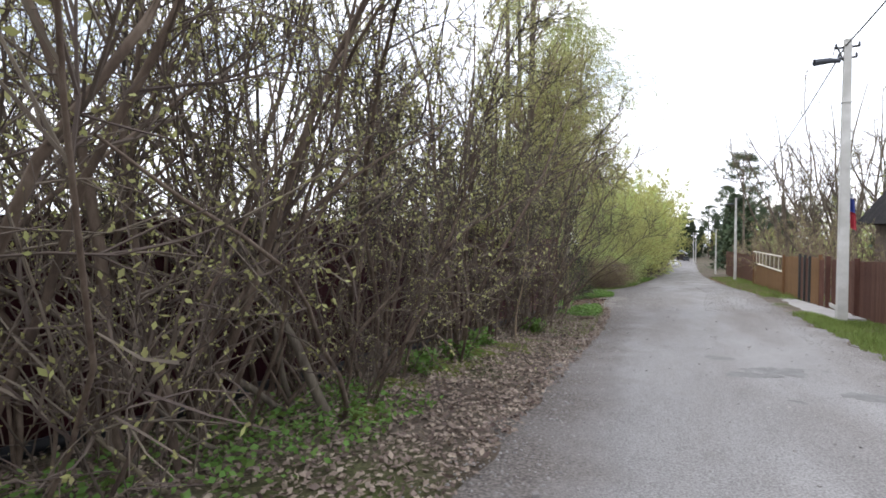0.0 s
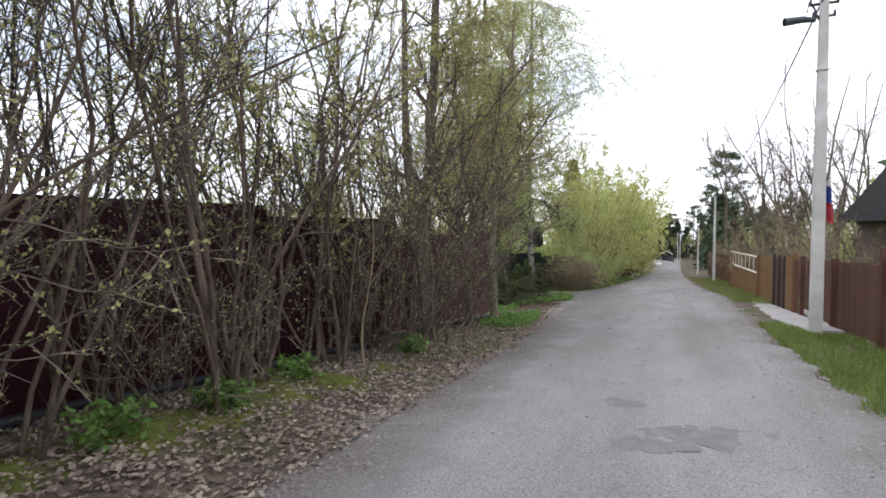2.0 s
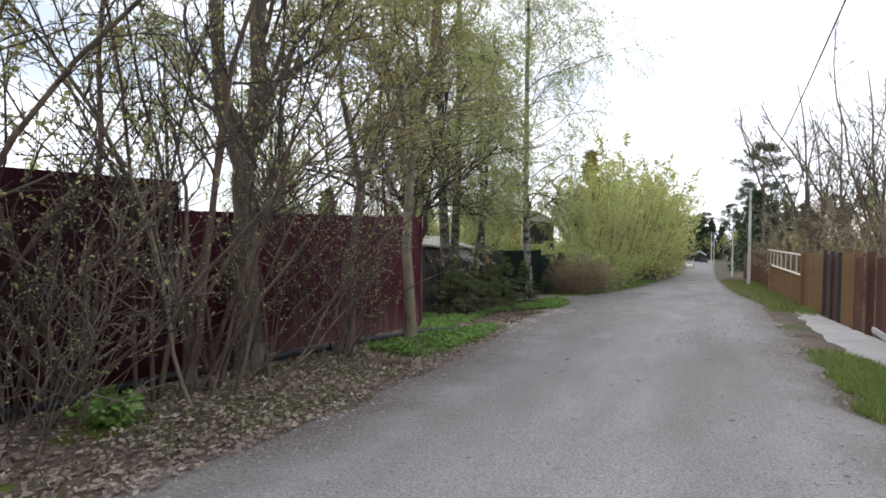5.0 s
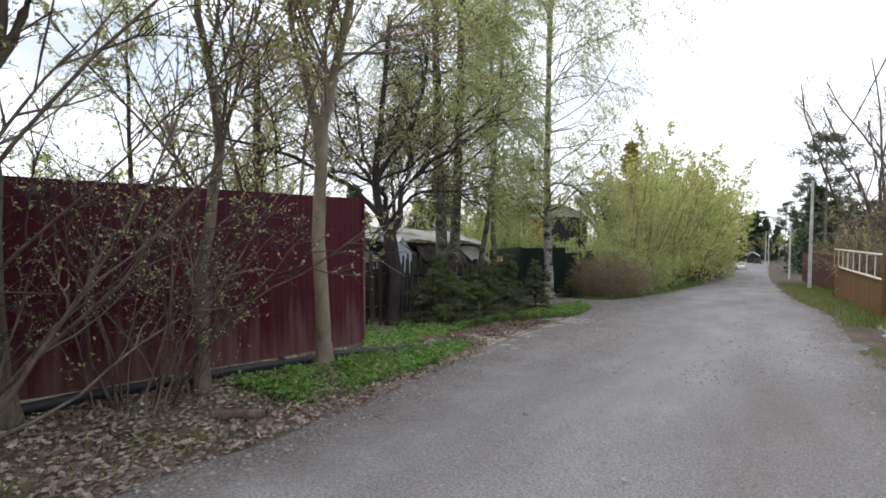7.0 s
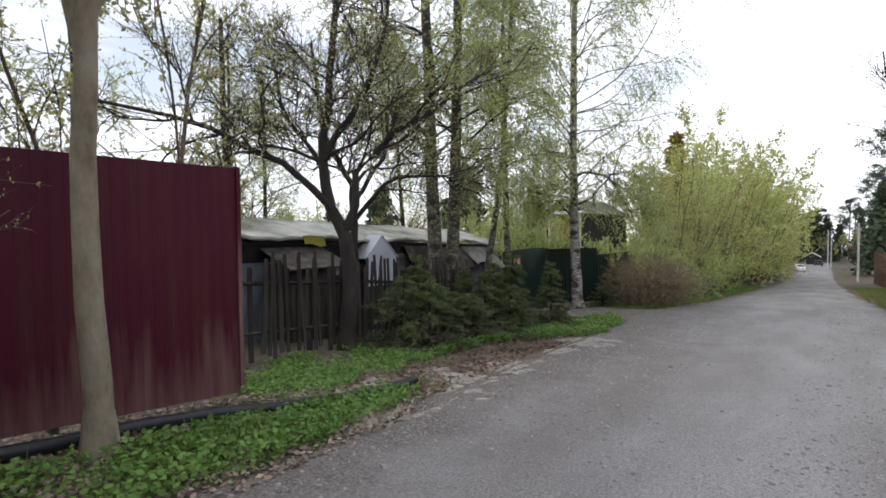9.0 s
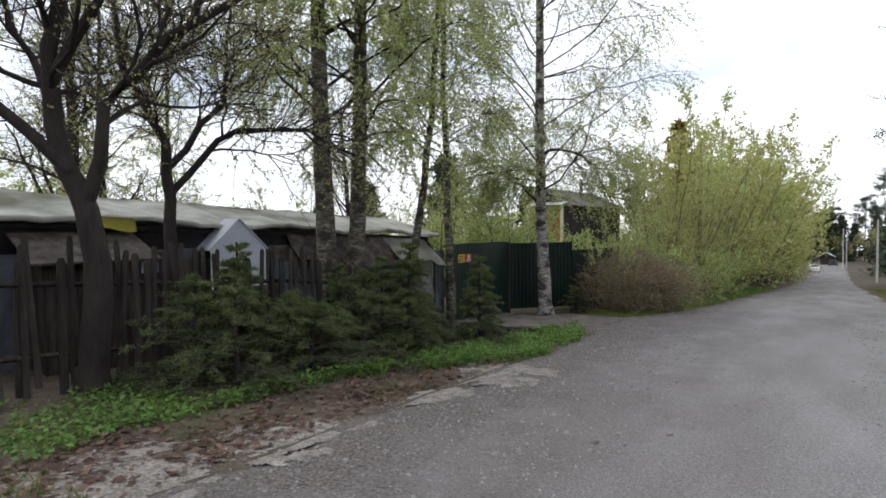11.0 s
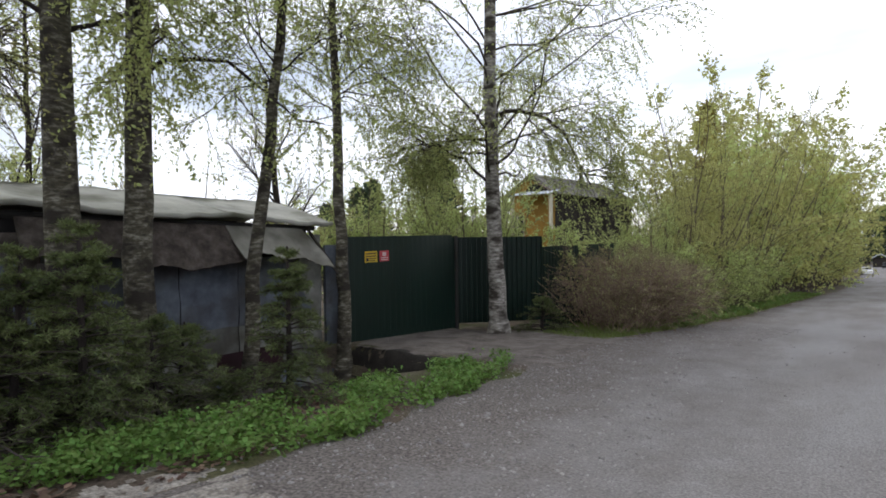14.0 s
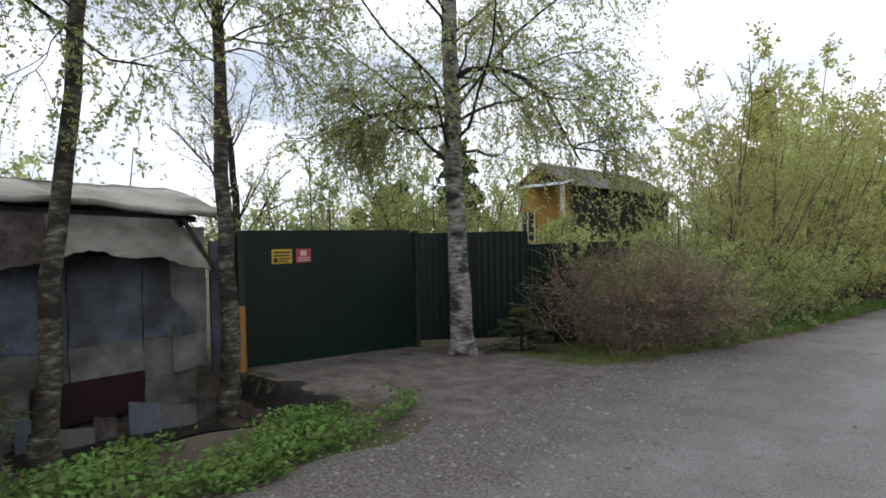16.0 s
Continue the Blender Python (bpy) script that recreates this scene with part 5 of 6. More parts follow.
def tree(name, seed, label, height, r, axis, limbs, per, twigs, leaf, leaf_size, lo, reach, mats, droop=0.0, angle=0.9, fork=None, flare=1.35, twig_len=0.6, limb_up=0.25, at=(0, 0), sub_r=0.012, group="", wild=0.13, limb_bend=0.02, taper=1.0, limb_r=0.42, pull=0.0, twig_r=0.005, profile=None, arms=()):
    """A trunk along a given axis (points above the foot), limbs, twigs, leaves; arms: great limbs as (radius, points)."""
    rng = np.random.default_rng(seed)
    ob = thing(name, label, "tree", group)
    ax = np.asarray(axis, float)
    s = np.linspace(0, 1, 15)
    key = np.linspace(0, 1, len(ax))
    pts = np.stack([np.interp(s, key, ax[:, i]) for i in range(3)], 1)
    pts[2:-2, :2] += rng.normal(0, 0.02, (11, 2))
    trunks = [pts]
    g = Geo()
    g.tubes(pts[None], [r], [r * 0.3], 12)
    root = np.stack([pts[0] - (0, 0, 0.25), pts[0] + (0, 0, 0.02), pts[0] * 0.92 + pts[1] * 0.08 + (0, 0, 0.3)])
    g.tubes(root[None], [r * flare * 1.25], [r * 1.0], 12)
    if fork:
        second = np.stack([np.interp(s, np.linspace(0, 1, len(fork)), np.asarray(fork, float)[:, i]) for i in range(3)], 1)
        g.tubes(second[None], [r * 0.72], [r * 0.2], 10)
    part("trunk", g, M[mats[0]], ob, smooth=True)
    tp = np.stack(trunks)
    td = np.gradient(tp, axis=1)
    td /= np.linalg.norm(td, axis=2, keepdims=True)
    p, o, ss, who = spawn(rng, tp, td, limbs, lo, 0.98, angle, 0.2, limb_up)
    high = pull * smooth(0.45, 0.62, ss)
    o[:, 0] += high * 0.5
    L = (height * reach * (1.2 - taper * ss) * rng.uniform(0.55, 1.25, limbs) + 0.5) * (1 + high * np.clip(o[:, 0], 0, 1))
    if profile:
        L = np.interp(ss * height, *profile) * rng.uniform(0.6, 1.15, limbs)
    lp, ld = grow(rng, p, o, L, 7, wild, limb_bend)
    if droop:
        lp[..., 2] = np.maximum(lp[..., 2], lp[:, :1, 2] - 0.9)
    lr = np.clip(r * (1 - 0.8 * ss) * limb_r, 0.012, 0.12)
    for ra, way in arms:
        way = np.asarray(way, float)
        key = np.linspace(0, 1, len(way))
        ap = np.stack([np.interp(np.linspace(0, 1, 8), key, way[:, i]) for i in range(3)], 1)[None]
        ap[:, 1:-1] += rng.normal(0, 0.05, (1, 6, 3))
        ad = np.gradient(ap, axis=1)
        ad /= np.linalg.norm(ad, axis=2, keepdims=True)
        reach_a = np.linalg.norm(np.diff(ap[0], axis=0), axis=1).sum()
        sp, so, st, _ = spawn(rng, ap, ad, 7, 0.2, 1.0, 0.8, 0.25, 0.25)
        Ls = reach_a * 0.5 * (1.2 - 0.6 * st) * rng.uniform(0.6, 1.2, 7)
        bp, bd = grow(rng, sp, so, Ls, 7, wild, limb_bend)
        lp, ld = np.concatenate([lp, ap, bp]), np.concatenate([ld, ad, bd])
        L = np.concatenate([L, [reach_a], Ls])
        lr = np.concatenate([lr, [ra], np.full(7, ra * 0.35)])
    for k in range(len(lp)):
        g = Geo()
        g.tubes(lp[k:k + 1], lr[k:k + 1], lr[k:k + 1] * 0.3, 7)
        part("limb", g, M[mats[1]], ob, smooth=True)
    p, o, s2, w2 = spawn(rng, lp, ld, per, 0.15, 1.0, 0.75, 0.3, 0.1 - droop * 0.3)
    bl = (L[w2] * 0.45 * (1.15 - 0.6 * s2)) * rng.uniform(0.5, 1.2, len(s2)) + 0.2
    bl = np.minimum(bl, 1.7)
    bp, bd = grow(rng, p, o, bl, 5, 0.15, -droop * 0.25)
    g = Geo()
    g.tubes(bp, np.full(len(s2), sub_r), np.full(len(s2), sub_r * 0.4), 4)
    p, o, s3, w3 = spawn(rng, bp, bd, twigs, 0.2, 1.0, 0.6, 0.3, -droop * 0.6)
    tl = twig_len * rng.uniform(0.5, 1.3, len(s3))
    tpp, tdd = grow(rng, p, o, tl, 3, 0.1, -droop * 0.5)
    g.tubes(tpp, np.full(len(s3), twig_r), np.full(len(s3), twig_r * 0.4), 3)
    tagged(part("twig_mass", g, M[mats[2]], ob), kind="stuff")
    if leaf:
        g = Geo()
        g.leaves(along(rng, tpp, leaf), leaf_size, rng, hang=0.5 * droop)
        tagged(part("crown", g, M[mats[3]], ob), kind="stuff")
    settle(ob, at[0], at[1], sink=0.0)
    return ob


# trees beside the red fence
tree("young_tree", 301, "slim young tree with smooth olive bark", 8.5, 0.105, [(0, 0, 0), (-0.04, 0.0, 1.6), (-0.02, 0.0, 3.1), (0.17, 0.1, 3.9), (0.3, 0.3, 5.4), (0.4, 0.5, 8.5)], 22, 9, 5, 22, 0.05, 0.44, 0.27, ("bark_pale", "bark_pale", "twig_pink", "leaf_olive"), at=(-3.25, 15.03), twig_r=0.0035, fork=[(-0.02, 0.0, 2.95), (-0.16, -0.1, 3.7), (-0.35, -0.2, 4.5), (-0.5, -0.3, 7.5)])
tree("young_tree", 302, "thin crooked young tree with olive bark", 7.5, 0.075, [(0, 0, 0), (0.02, 0.05, 1.5), (-0.05, 0.3, 3.0), (-0.3, 0.2, 4.2), (-0.6, 0.5, 7.5)], 18, 8, 5, 14, 0.05, 0.40, 0.25, ("bark", "bark", "twig_pink", "leaf_olive"), at=(-3.35, 13.3), twig_r=0.0035)
tree("roadside_tree", 303, "grey barked tree forking above the red fence", 10, 0.20, [(0, 0, 0), (-0.03, 0.0, 1.5), (0.0, 0.0, 2.75), (0.12, 0.1, 3.4), (0.2, 0.15, 5.4), (0.3, 0.25, 10.0)], 22, 9, 5, 24, 0.05, 0.40, 0.25, ("bark", "bark", "twig_pink", "leaf_olive"), at=(-3.75, 11.6), twig_r=0.0035, fork=[(0.0, 0.0, 2.65), (-0.24, -0.12, 3.3), (-0.32, -0.16, 4.6), (-0.3, -0.2, 9.5)])

# dark old willows by the picket fence
tree("old_willow", 311, "dark old willow with a dense bare crown", 7.5, 0.165, [(0, 0, 0), (0.03, 0.08, 1.3), (0.0, 0.05, 2.0), (-0.22, -0.15, 2.6), (-0.35, -0.2, 3.6), (-0.25, -0.1, 4.6), (-0.2, 0.2, 7.5)], 15, 10, 7, 6, 0.045, 0.58, 0.34, ("bark_dark", "bark_dark", "twig_dark", "leaf_olive"), angle=1.0, at=(-5.95, 20.15), sub_r=0.011, wild=0.26, limb_r=0.45, twig_r=0.004, flare=1.1,
     arms=[(0.085, [(0.0, 0.02, 2.2), (0.25, 0.2, 3.4), (0.95, 0.85, 4.15), (1.7, 1.5, 4.9)]), (0.075, [(-0.1, -0.1, 2.5), (-0.9, -0.9, 3.5), (-1.9, -1.9, 4.1), (-3.2, -3.4, 4.5)]), (0.07, [(-0.3, -0.2, 3.5), (0.5, 0.3, 4.8), (0.7, 0.5, 6.6)]), (0.05, [(-0.35, -0.2, 3.3), (-1.2, -0.3, 4.4), (-2.0, -0.2, 6.0)])])
tree("old_willow", 312, "dark old willow beside the shed", 6.5, 0.11, [(0, 0, 0), (0.02, 0.0, 1.6), (0.02, 0.0, 2.8), (-0.05, -0.05, 3.5), (-0.5, -0.4, 4.6), (-0.7, -0.5, 6.5)], 13, 10, 7, 5, 0.045, 0.55, 0.34, ("bark_dark", "bark_dark", "twig_dark", "leaf_olive"), angle=1.0, at=(-7.35, 21.75), sub_r=0.011, wild=0.26, limb_r=0.45, twig_r=0.004, flare=1.1,
     arms=[(0.06, [(0.02, 0.0, 2.6), (0.6, 0.6, 3.5), (1.3, 1.4, 3.6), (2.0, 2.2, 3.2)]), (0.06, [(0.0, 0.0, 3.0), (0.3, 0.8, 4.2), (0.2, 1.0, 6.0)])])
tree("old_willow", 313, "dark bare tree behind the shed", 9, 0.2, [(0, 0, 0), (0.1, 0.1, 3), (0.3, -0.1, 9)], 17, 8, 5, 5, 0.06, 0.3, 0.34, ("bark_dark", "bark_dark", "twig_dark", "leaf_olive"), at=(-13.8, 22.6), sub_r=0.012, twig_r=0.004)
for k, (x, y, h) in enumerate([(-15.5, 23.8, 9.5), (-16.5, 19.5, 10.0), (-17.5, 26.6, 9.5)]):
    tree("garden_birch", 340 + k, "leafy birch in the garden behind the shed", h, 0.12, [(0, 0, 0), (0.1, 0.1, h * 0.4), (0.0, 0.2, h)], 20, 9, 6, 7, 0.08, 0.3, 0.3, ("bark_dark", "bark_dark", "twig_birch", "leaf_birch"), droop=0.25, at=(x, y), sub_r=0.010, wild=0.2, group="birches behind the shed", twig_r=0.004)
tree("old_willow", 314, "dark bare tree behind the shed", 8, 0.18, [(0, 0, 0), (0.1, 0.1, 3), (0.0, -0.2, 8)], 17, 8, 5, 5, 0.06, 0.3, 0.34, ("bark_dark", "bark_dark", "twig_dark", "leaf_olive"), at=(-15.5, 33.0), sub_r=0.012, twig_r=0.004)

# birches
B = ("birch_moss", "bark_dark", "twig_birch", "leaf_birch")
BG = "birches in front of the shed"
for k, (x, y, r, h, axis) in enumerate([(-7.4, 24.9, 0.235, 18, [(0, 0, 0), (-0.12, 0.05, 3.6), (-0.35, 0.1, 9), (-0.3, 0, 18)]),
                                        (-7.55, 25.8, 0.225, 18, [(0, 0, 0), (0.1, 0.05, 3.6), (0.25, 0.1, 9), (0.3, 0, 18)]),
                                        (-7.35, 27.3, 0.135, 12, [(0, 0, 0), (0.12, 0.15, 2.4), (0.45, 0.5, 6), (0.8, 0.6, 12)]),
                                        (-7.75, 29.62, 0.15, 13, [(0, 0, 0), (-0.05, 0.0, 2.5), (-0.15, 0.0, 6), (-0.2, 0.1, 13)])]):
    tree("birch_tree", 320 + k, "tall birch with dark mossy bark and young leaves", h, r, axis, 30, 9, 8, (27, 27, 13, 13)[k], 0.058, 0.40 if k < 2 else 0.58, 0.3, B, droop=0.42, at=(x, y), group=BG, twig_len=0.95, angle=1.1, limb_up=0.22, limb_bend=-0.02, wild=0.22, limb_r=0.24, sub_r=0.008, twig_r=0.003, profile=([4, 7, 11, 15, 18], [1.8, 2.6, 3.4, 2.6, 1.0]) if k < 2 else ([4, 7, 10, 14], [1.6, 2.3, 2.3, 0.8]))
tree("birch_tree", 330, "tall white barked birch with hanging twigs", 19, 0.235, [(0, 0, 0), (-0.12, 0.0, 2.0), (-0.2, 0.0, 6), (-0.18, 0.05, 12), (-0.1, 0.1, 19)], 62, 13, 7, 16, 0.06, 0.36, 0.21, ("birch", "bark_dark", "twig_birch", "leaf_birch"), droop=0.45, at=(-6.85, 33.75), twig_len=1.05, angle=1.05, limb_up=0.28, limb_bend=-0.03, wild=0.2, limb_r=0.22, sub_r=0.008, twig_r=0.003, profile=([4.5, 7, 10, 14, 19], [1.5, 2.9, 6.6, 6.0, 1.6]), pull=1.2,
     arms=[(0.04, [(-0.15, 0.0, 3.6), (-0.7, -0.7, 4.4), (-1.5, -1.4, 4.9)]), (0.06, [(-0.15, 0.0, 5.3), (0.5, 0.4, 5.5), (1.2, 0.9, 5.0), (1.8, 1.4, 3.6)])])


# young spruces
def spruce(name, seed, label, height, spread_r, layers, per, mat="needle", density=9, needle=0.07, trunk=0.05, group="", per_twig=11, needle_wide=0.3, far=False):
    rng = np.random.default_rng(seed)
    ob = thing(name, label, "spruce", group)
    g = Geo()
    g.tubes(np.array([[(0, 0, -0.1), (0, 0, height * 0.5), (0, 0, height)]]), [trunk], [0.01], 7)
    part("trunk", g, M["bark_dark"], ob)
    n = layers * per
    s = np.sort(rng.uniform(0.04, 0.97, n))
    a = rng.uniform(0, 2 * np.pi, n)
    base = np.stack([0 * s, 0 * s, s * height], 1)
    d = np.stack([np.cos(a), np.sin(a), 0.15 + 0.5 * s], 1)
    L = spread_r * (1.04 - s) * rng.uniform(0.7, 1.15, n) + 0.06
    bp, bd = grow(rng, base, d, L, 5, 0.05, -0.06 if far else -0.12)
    g = Geo()
    g.tubes(bp[:, ::2] if far else bp, np.full(n, 0.012), np.full(n, 0.004), 3)
    p, o, s2, w2 = spawn(rng, bp, bd, density, 0.15, 1.0, 0.85, 0.15, -0.05)
    o[:, 2] *= 0.35
    tp, td = grow(rng, p, o, np.clip(L[w2] * 0.4 * (1.1 - s2), 0.05, 0.6), 3, 0.06, -0.04)
    if not far:
        g.tubes(tp[:, ::3], np.full(len(s2), 0.006), np.full(len(s2), 0.003), 3)
    tagged(part("branch_mass", g, M["twig_dark"], ob), kind="stuff")
    g = Geo()
    g.leaves(np.concatenate([along(rng, tp, per_twig, 0.0), along(rng, bp, per_twig + 2, 0.1)]), needle, rng, flat=0.3, wide=needle_wide)
    tagged(part("needle_mass", g, M[mat], ob), kind="stuff")
    return ob


SG = "young spruces in front of the picket fence"
ys_ = [spruce("young_spruce", 400 + k, "low dark green young spruce", h, w, 11 + 4 * (k == 2), 6 + (k == 2), group=SG, density=12, needle=0.055, per_twig=20, needle_wide=0.13) for k, (h, w) in enumerate([(1.5, 1.3), (1.15, 1.25), (1.9, 0.75)])]
spread(ys_, [(-4.9, 21.3), (-4.75, 22.3), (-4.7, 26.35), (-5.4, 21.0), (-4.9, 23.0), (-5.0, 23.9), (-5.3, 24.7), (-5.5, 22.6), (-5.4, 21.7), (-5.5, 25.4), (-5.3, 25.9), (-5.7, 23.6), (-5.1, 25.1), (-5.2, 22.0), (-4.9, 24.4), (-5.0, 23.5)], 12, 0.85, 1.12)
put(ys_[1], -6.2, 34.75, 30, 0.9)

# bramble heap
brm = shrub("bramble_heap", 440, "tangled heap of dry brown stems and brambles", "shrub", 2.6, 60, 0.013, 0.55, 8, 4, 4, 0.04, "twig_pale", "twig_pink", "leaf_olive", "", (0, 0), 0.4, 0.9, 0.1, 0.4, -0.10)
settle(brm, -5.1, 36.7, 0, 0.9)
for x, y, s in ((-4.8, 37.7, 0.95), (-4.6, 38.8, 0.88), (-5.5, 37.9, 1.0), (-5.5, 39.0, 1.0)):
    put(brm, x, y, 70 * x, s)

# hedge of bushes and small trees along the road
HG = "bushes along the road"
def bush(seed, h, n, m, leaf, size, far, label, sp=0.26):
    return shrub("roadside_bush", seed, label, "bush", h, n, 0.04, sp, 15, 8 if far else 7, leaf, size, "bark", "twig", m, HG, (0, 0), 0.27, 0.9, 0.03, 0.6, 0.02, far, 0.08)


near = [bush(450, 8.2, 9, "leaf_bush", 30, 0.055, False, "tall bush in fresh yellow green leaf"), bush(451, 5.2, 11, "leaf_green", 26, 0.05, False, "bush in fresh green leaf"), bush(452, 7.4, 9, "leaf_bush", 30, 0.055, False, "tall bush in olive yellow leaf")]
settle(near[0], -5.7, 46.5, 0, 1.05)
settle(near[1], -6.2, 42.0, 40, 0.8)
settle(near[2], -5.3, 50.5, 80)
put(near[1], -7.8, 44.5, 200, 0.8)
put(near[0], -7.6, 52.0, 120, 1.12)
put(near[2], -5.7, 44.6, 300, 0.75)
put(near[1], -7.2, 39.8, 100, 0.6)
put(near[1], -6.3, 40.6, 220, 0.68)
hb = [bush(453, 9.0, 7, "leaf_bush", 6, 0.15, True, "tall bush in fresh yellow green leaf"), bush(454, 8.2, 7, "leaf_green", 6, 0.15, True, "tall bush in fresh green leaf"), bush(455, 9.6, 7, "leaf_bush", 6, 0.16, True, "tall slender tree in olive young leaf")]
rng = np.random.default_rng(21)
spots = []
for y in np.arange(54, 128, 2.6):
    spots.append((-6.1 - rng.uniform(0, 1.0) + 0.012 * (y - 44), y + rng.uniform(-0.6, 0.6)))
for y in np.arange(58, 128, 6.0):
    spots.append((-8.5 - rng.uniform(0, 1.5), y))
spread(hb, spots, 22, 1.1, 1.45)
lowb = shrub("low_bush", 460, "low leafy bush at the edge of the road", "bush", 2.2, 12, 0.014, 0.55, 8, 7, 10, 0.07, "bark", "twig", "leaf_green", "low bushes along the road", (0, 0), 0.35, 0.5, 0.05, 0.35)
spread([lowb], [(-5.2, 40.0), (-5.0, 42.5), (-5.0, 45.5), (-4.9, 48.6), (-4.8, 53), (-7.2, 38.4), (-8.6, 40.5)], 23, 0.9, 1.3)

# trees over the right fences
RG = "trees behind the right-hand fences"
bare = shrub("bare_tree", 470, "tall nearly bare tree behind the fence", "tree", 11, 5, 0.09, 0.28, 12, 7, 2, 0.06, "bark", "twig", "leaf_olive", "trees behind the brown fences", (0, 0), 0.28, 0.3, 0.25, 0.8, 0.02, False, 0.09, 0.0, 0.009)
spread([bare], [(9.8, 46), (8.3, 52), (11.2, 45), (12.6, 50), (9.4, 60), (14.0, 47)], 24, 1.1, 1.3)
rb_ = shrub("garden_bush", 471, "tan garden bush with sparse young leaves behind the fence", "bush", 4.6, 12, 0.03, 0.35, 12, 6, 4, 0.06, "bark", "twig_pink", "leaf_olive", "garden bushes behind the fences", (0, 0), 0.3, 0.5, 0.05, 0.5, 0.02, False, twig_r=0.012)
spread([rb_], [(7.2, 34), (8.0, 38), (7.0, 44), (7.6, 50), (8.0, 57), (7.2, 64), (8.5, 70), (8.0, 78), (8.6, 86), (10, 33), (7.4, 29.5), (9, 95), (11, 62)], 25, 0.85, 1.3)


def pine(seed, height):
    rng = np.random.default_rng(seed)
    ob = thing("pine_tree", "tall pine with a bare trunk and flat dark crown", "pine", "pines beyond the fences")
    g = Geo()
    g.tubes(np.array([[(0, 0, -0.2), (0.1, 0, height * 0.5), (0.0, 0.2, height)]]), [0.24], [0.06], 8)
    part("trunk", g, M["bark"], ob, smooth=True)
    n = 34
    s = rng.uniform(0.60, 1.0, n)
    a = rng.uniform(0, 2 * np.pi, n)
    bp, bd = grow(rng, np.stack([0.1 * s, 0.1 * s, s * height], 1), np.stack([np.cos(a), np.sin(a), 0.15 + 0.5 * (s - 0.5)], 1), np.interp(s, [0.6, 0.75, 1.0], [0.22, 0.26, 0.06]) * height * rng.uniform(0.7, 1.25, n), 5, 0.14, 0.03)
    g = Geo()
    g.tubes(bp, np.full(n, 0.05), np.full(n, 0.02), 4)
    tagged(part("limb_mass", g, M["bark"], ob), kind="stuff")
    p, o, s2, w2 = spawn(rng, bp, bd, 9, 0.5, 1.0, 0.8, 0.3, 0.1)
    tp, td = grow(rng, p, o, rng.uniform(0.4, 0.9, len(s2)), 3, 0.1, 0.05)
    c = np.repeat(along(rng, tp, 2), 8, 0)
    c = c + rng.normal(0, 0.25, c.shape) * (1.2, 1.2, 0.6)
    g = Geo()
    g.leaves(c, 0.36, rng, flat=0.1, wide=0.35)
    part("crown", g, M["needle_far"], ob)
    return ob


pn = [pine(480, 19.2), pine(481, 15.0)]
settle(pn[0], 8.9, 98.0, 40, 1.0)
settle(pn[1], 16.0, 150.0, 0, 1.0)
fs = [spruce("spruce_tree", 490 + k, "tall dark green spruce", 11, 3.6, 20, 6, "needle_far", 5, 0.8, 0.14, "far spruces", 2, 0.55, True) for k in range(2)]
spread(fs, [(14.6, 41), (-40, 58), (-46, 66), (-33, 62), (19, 50), (-60, 70), (-28, 75), (-24, 52)], 27, 0.9, 1.1)

yl = spruce("spruce_tree", 495, "tall yellowish spruce among the bushes", 10.5, 2.6, 26, 7, "needle_olive", 6, 0.36, 0.14, "", 4, 0.45, True)
settle(yl, -10.3, 68, 0, 1.45)

# woods around
rng = np.random.default_rng(31)
wb = [shrub("far_tree", 500 + k, "distant tree in young leaf", "tree", 10, 5, 0.09, 0.3, 11, 4, 4, 0.45, "bark", "twig", m, "woods around the gardens", (0, 0), 0.3, 0.5, 0.12, 0.9, 0.02, True) for k, m in enumerate(("leaf_olive", "leaf_green"))]
spots = []
for k in range(46):
    a = radians(rng.uniform(20, 150))
    d = rng.uniform(32, 75)
    x, y = -8 - d * math.sin(a) * 0.9, 20 + d * math.cos(a)
    if x < -20:
        spots.append((x, y))
for k in range(20):
    spots.append((rng.uniform(-26, -12), rng.uniform(54, 110)))
for k in range(14):
    spots.append((rng.uniform(12, 30), rng.uniform(55, 150)))
spread(wb, spots, 32, 0.7, 1.15)
spots = [(x + rng.uniform(-2, 2), 208 + rng.uniform(0, 36) + 0.1 * abs(x)) for x in np.arange(-36, 60, 1.6)]
spots += [(rng.uniform(9, 26), y) for y in np.arange(125, 215, 7)] + [(rng.uniform(-20, -9), y) for y in np.arange(130, 215, 9)]
for k, (x, y) in enumerate(spots):
    put((fs + pn + wb[:1])[k % 5], x, y, rng.uniform(0, 360), rng.uniform(1.0, 1.5) * (1.1, 1.2, 0.75, 0.85, 1.0)[k % 5])
# garden trees behind the shed and the gate
lush = shrub("garden_tree", 530, "small garden tree in lush light green leaf", "tree", 5.2, 7, 0.045, 0.3, 13, 7, 16, 0.07, "bark", "twig", "leaf_green", "garden trees behind the gate", (0, 0), 0.28, 0.35, 0.2, 0.5)
settle(lush, -9.4, 35.0)
put(lush, -10.8, 33.0, 140, 0.85)
put(lush, -9.7, 37.2, 250, 0.95)
gt = [shrub("garden_tree", 520 + k, "garden tree in fresh yellow green leaf", "tree", 5.4, 7, 0.05, 0.34, 12, 7, 8, 0.10, "bark", "twig_dark", mm, "garden trees behind the gate", (0, 0), 0.3, 0.4, 0.1, 0.6, 0.02, True) for k, mm in enumerate(("leaf_green", "leaf_olive"))]
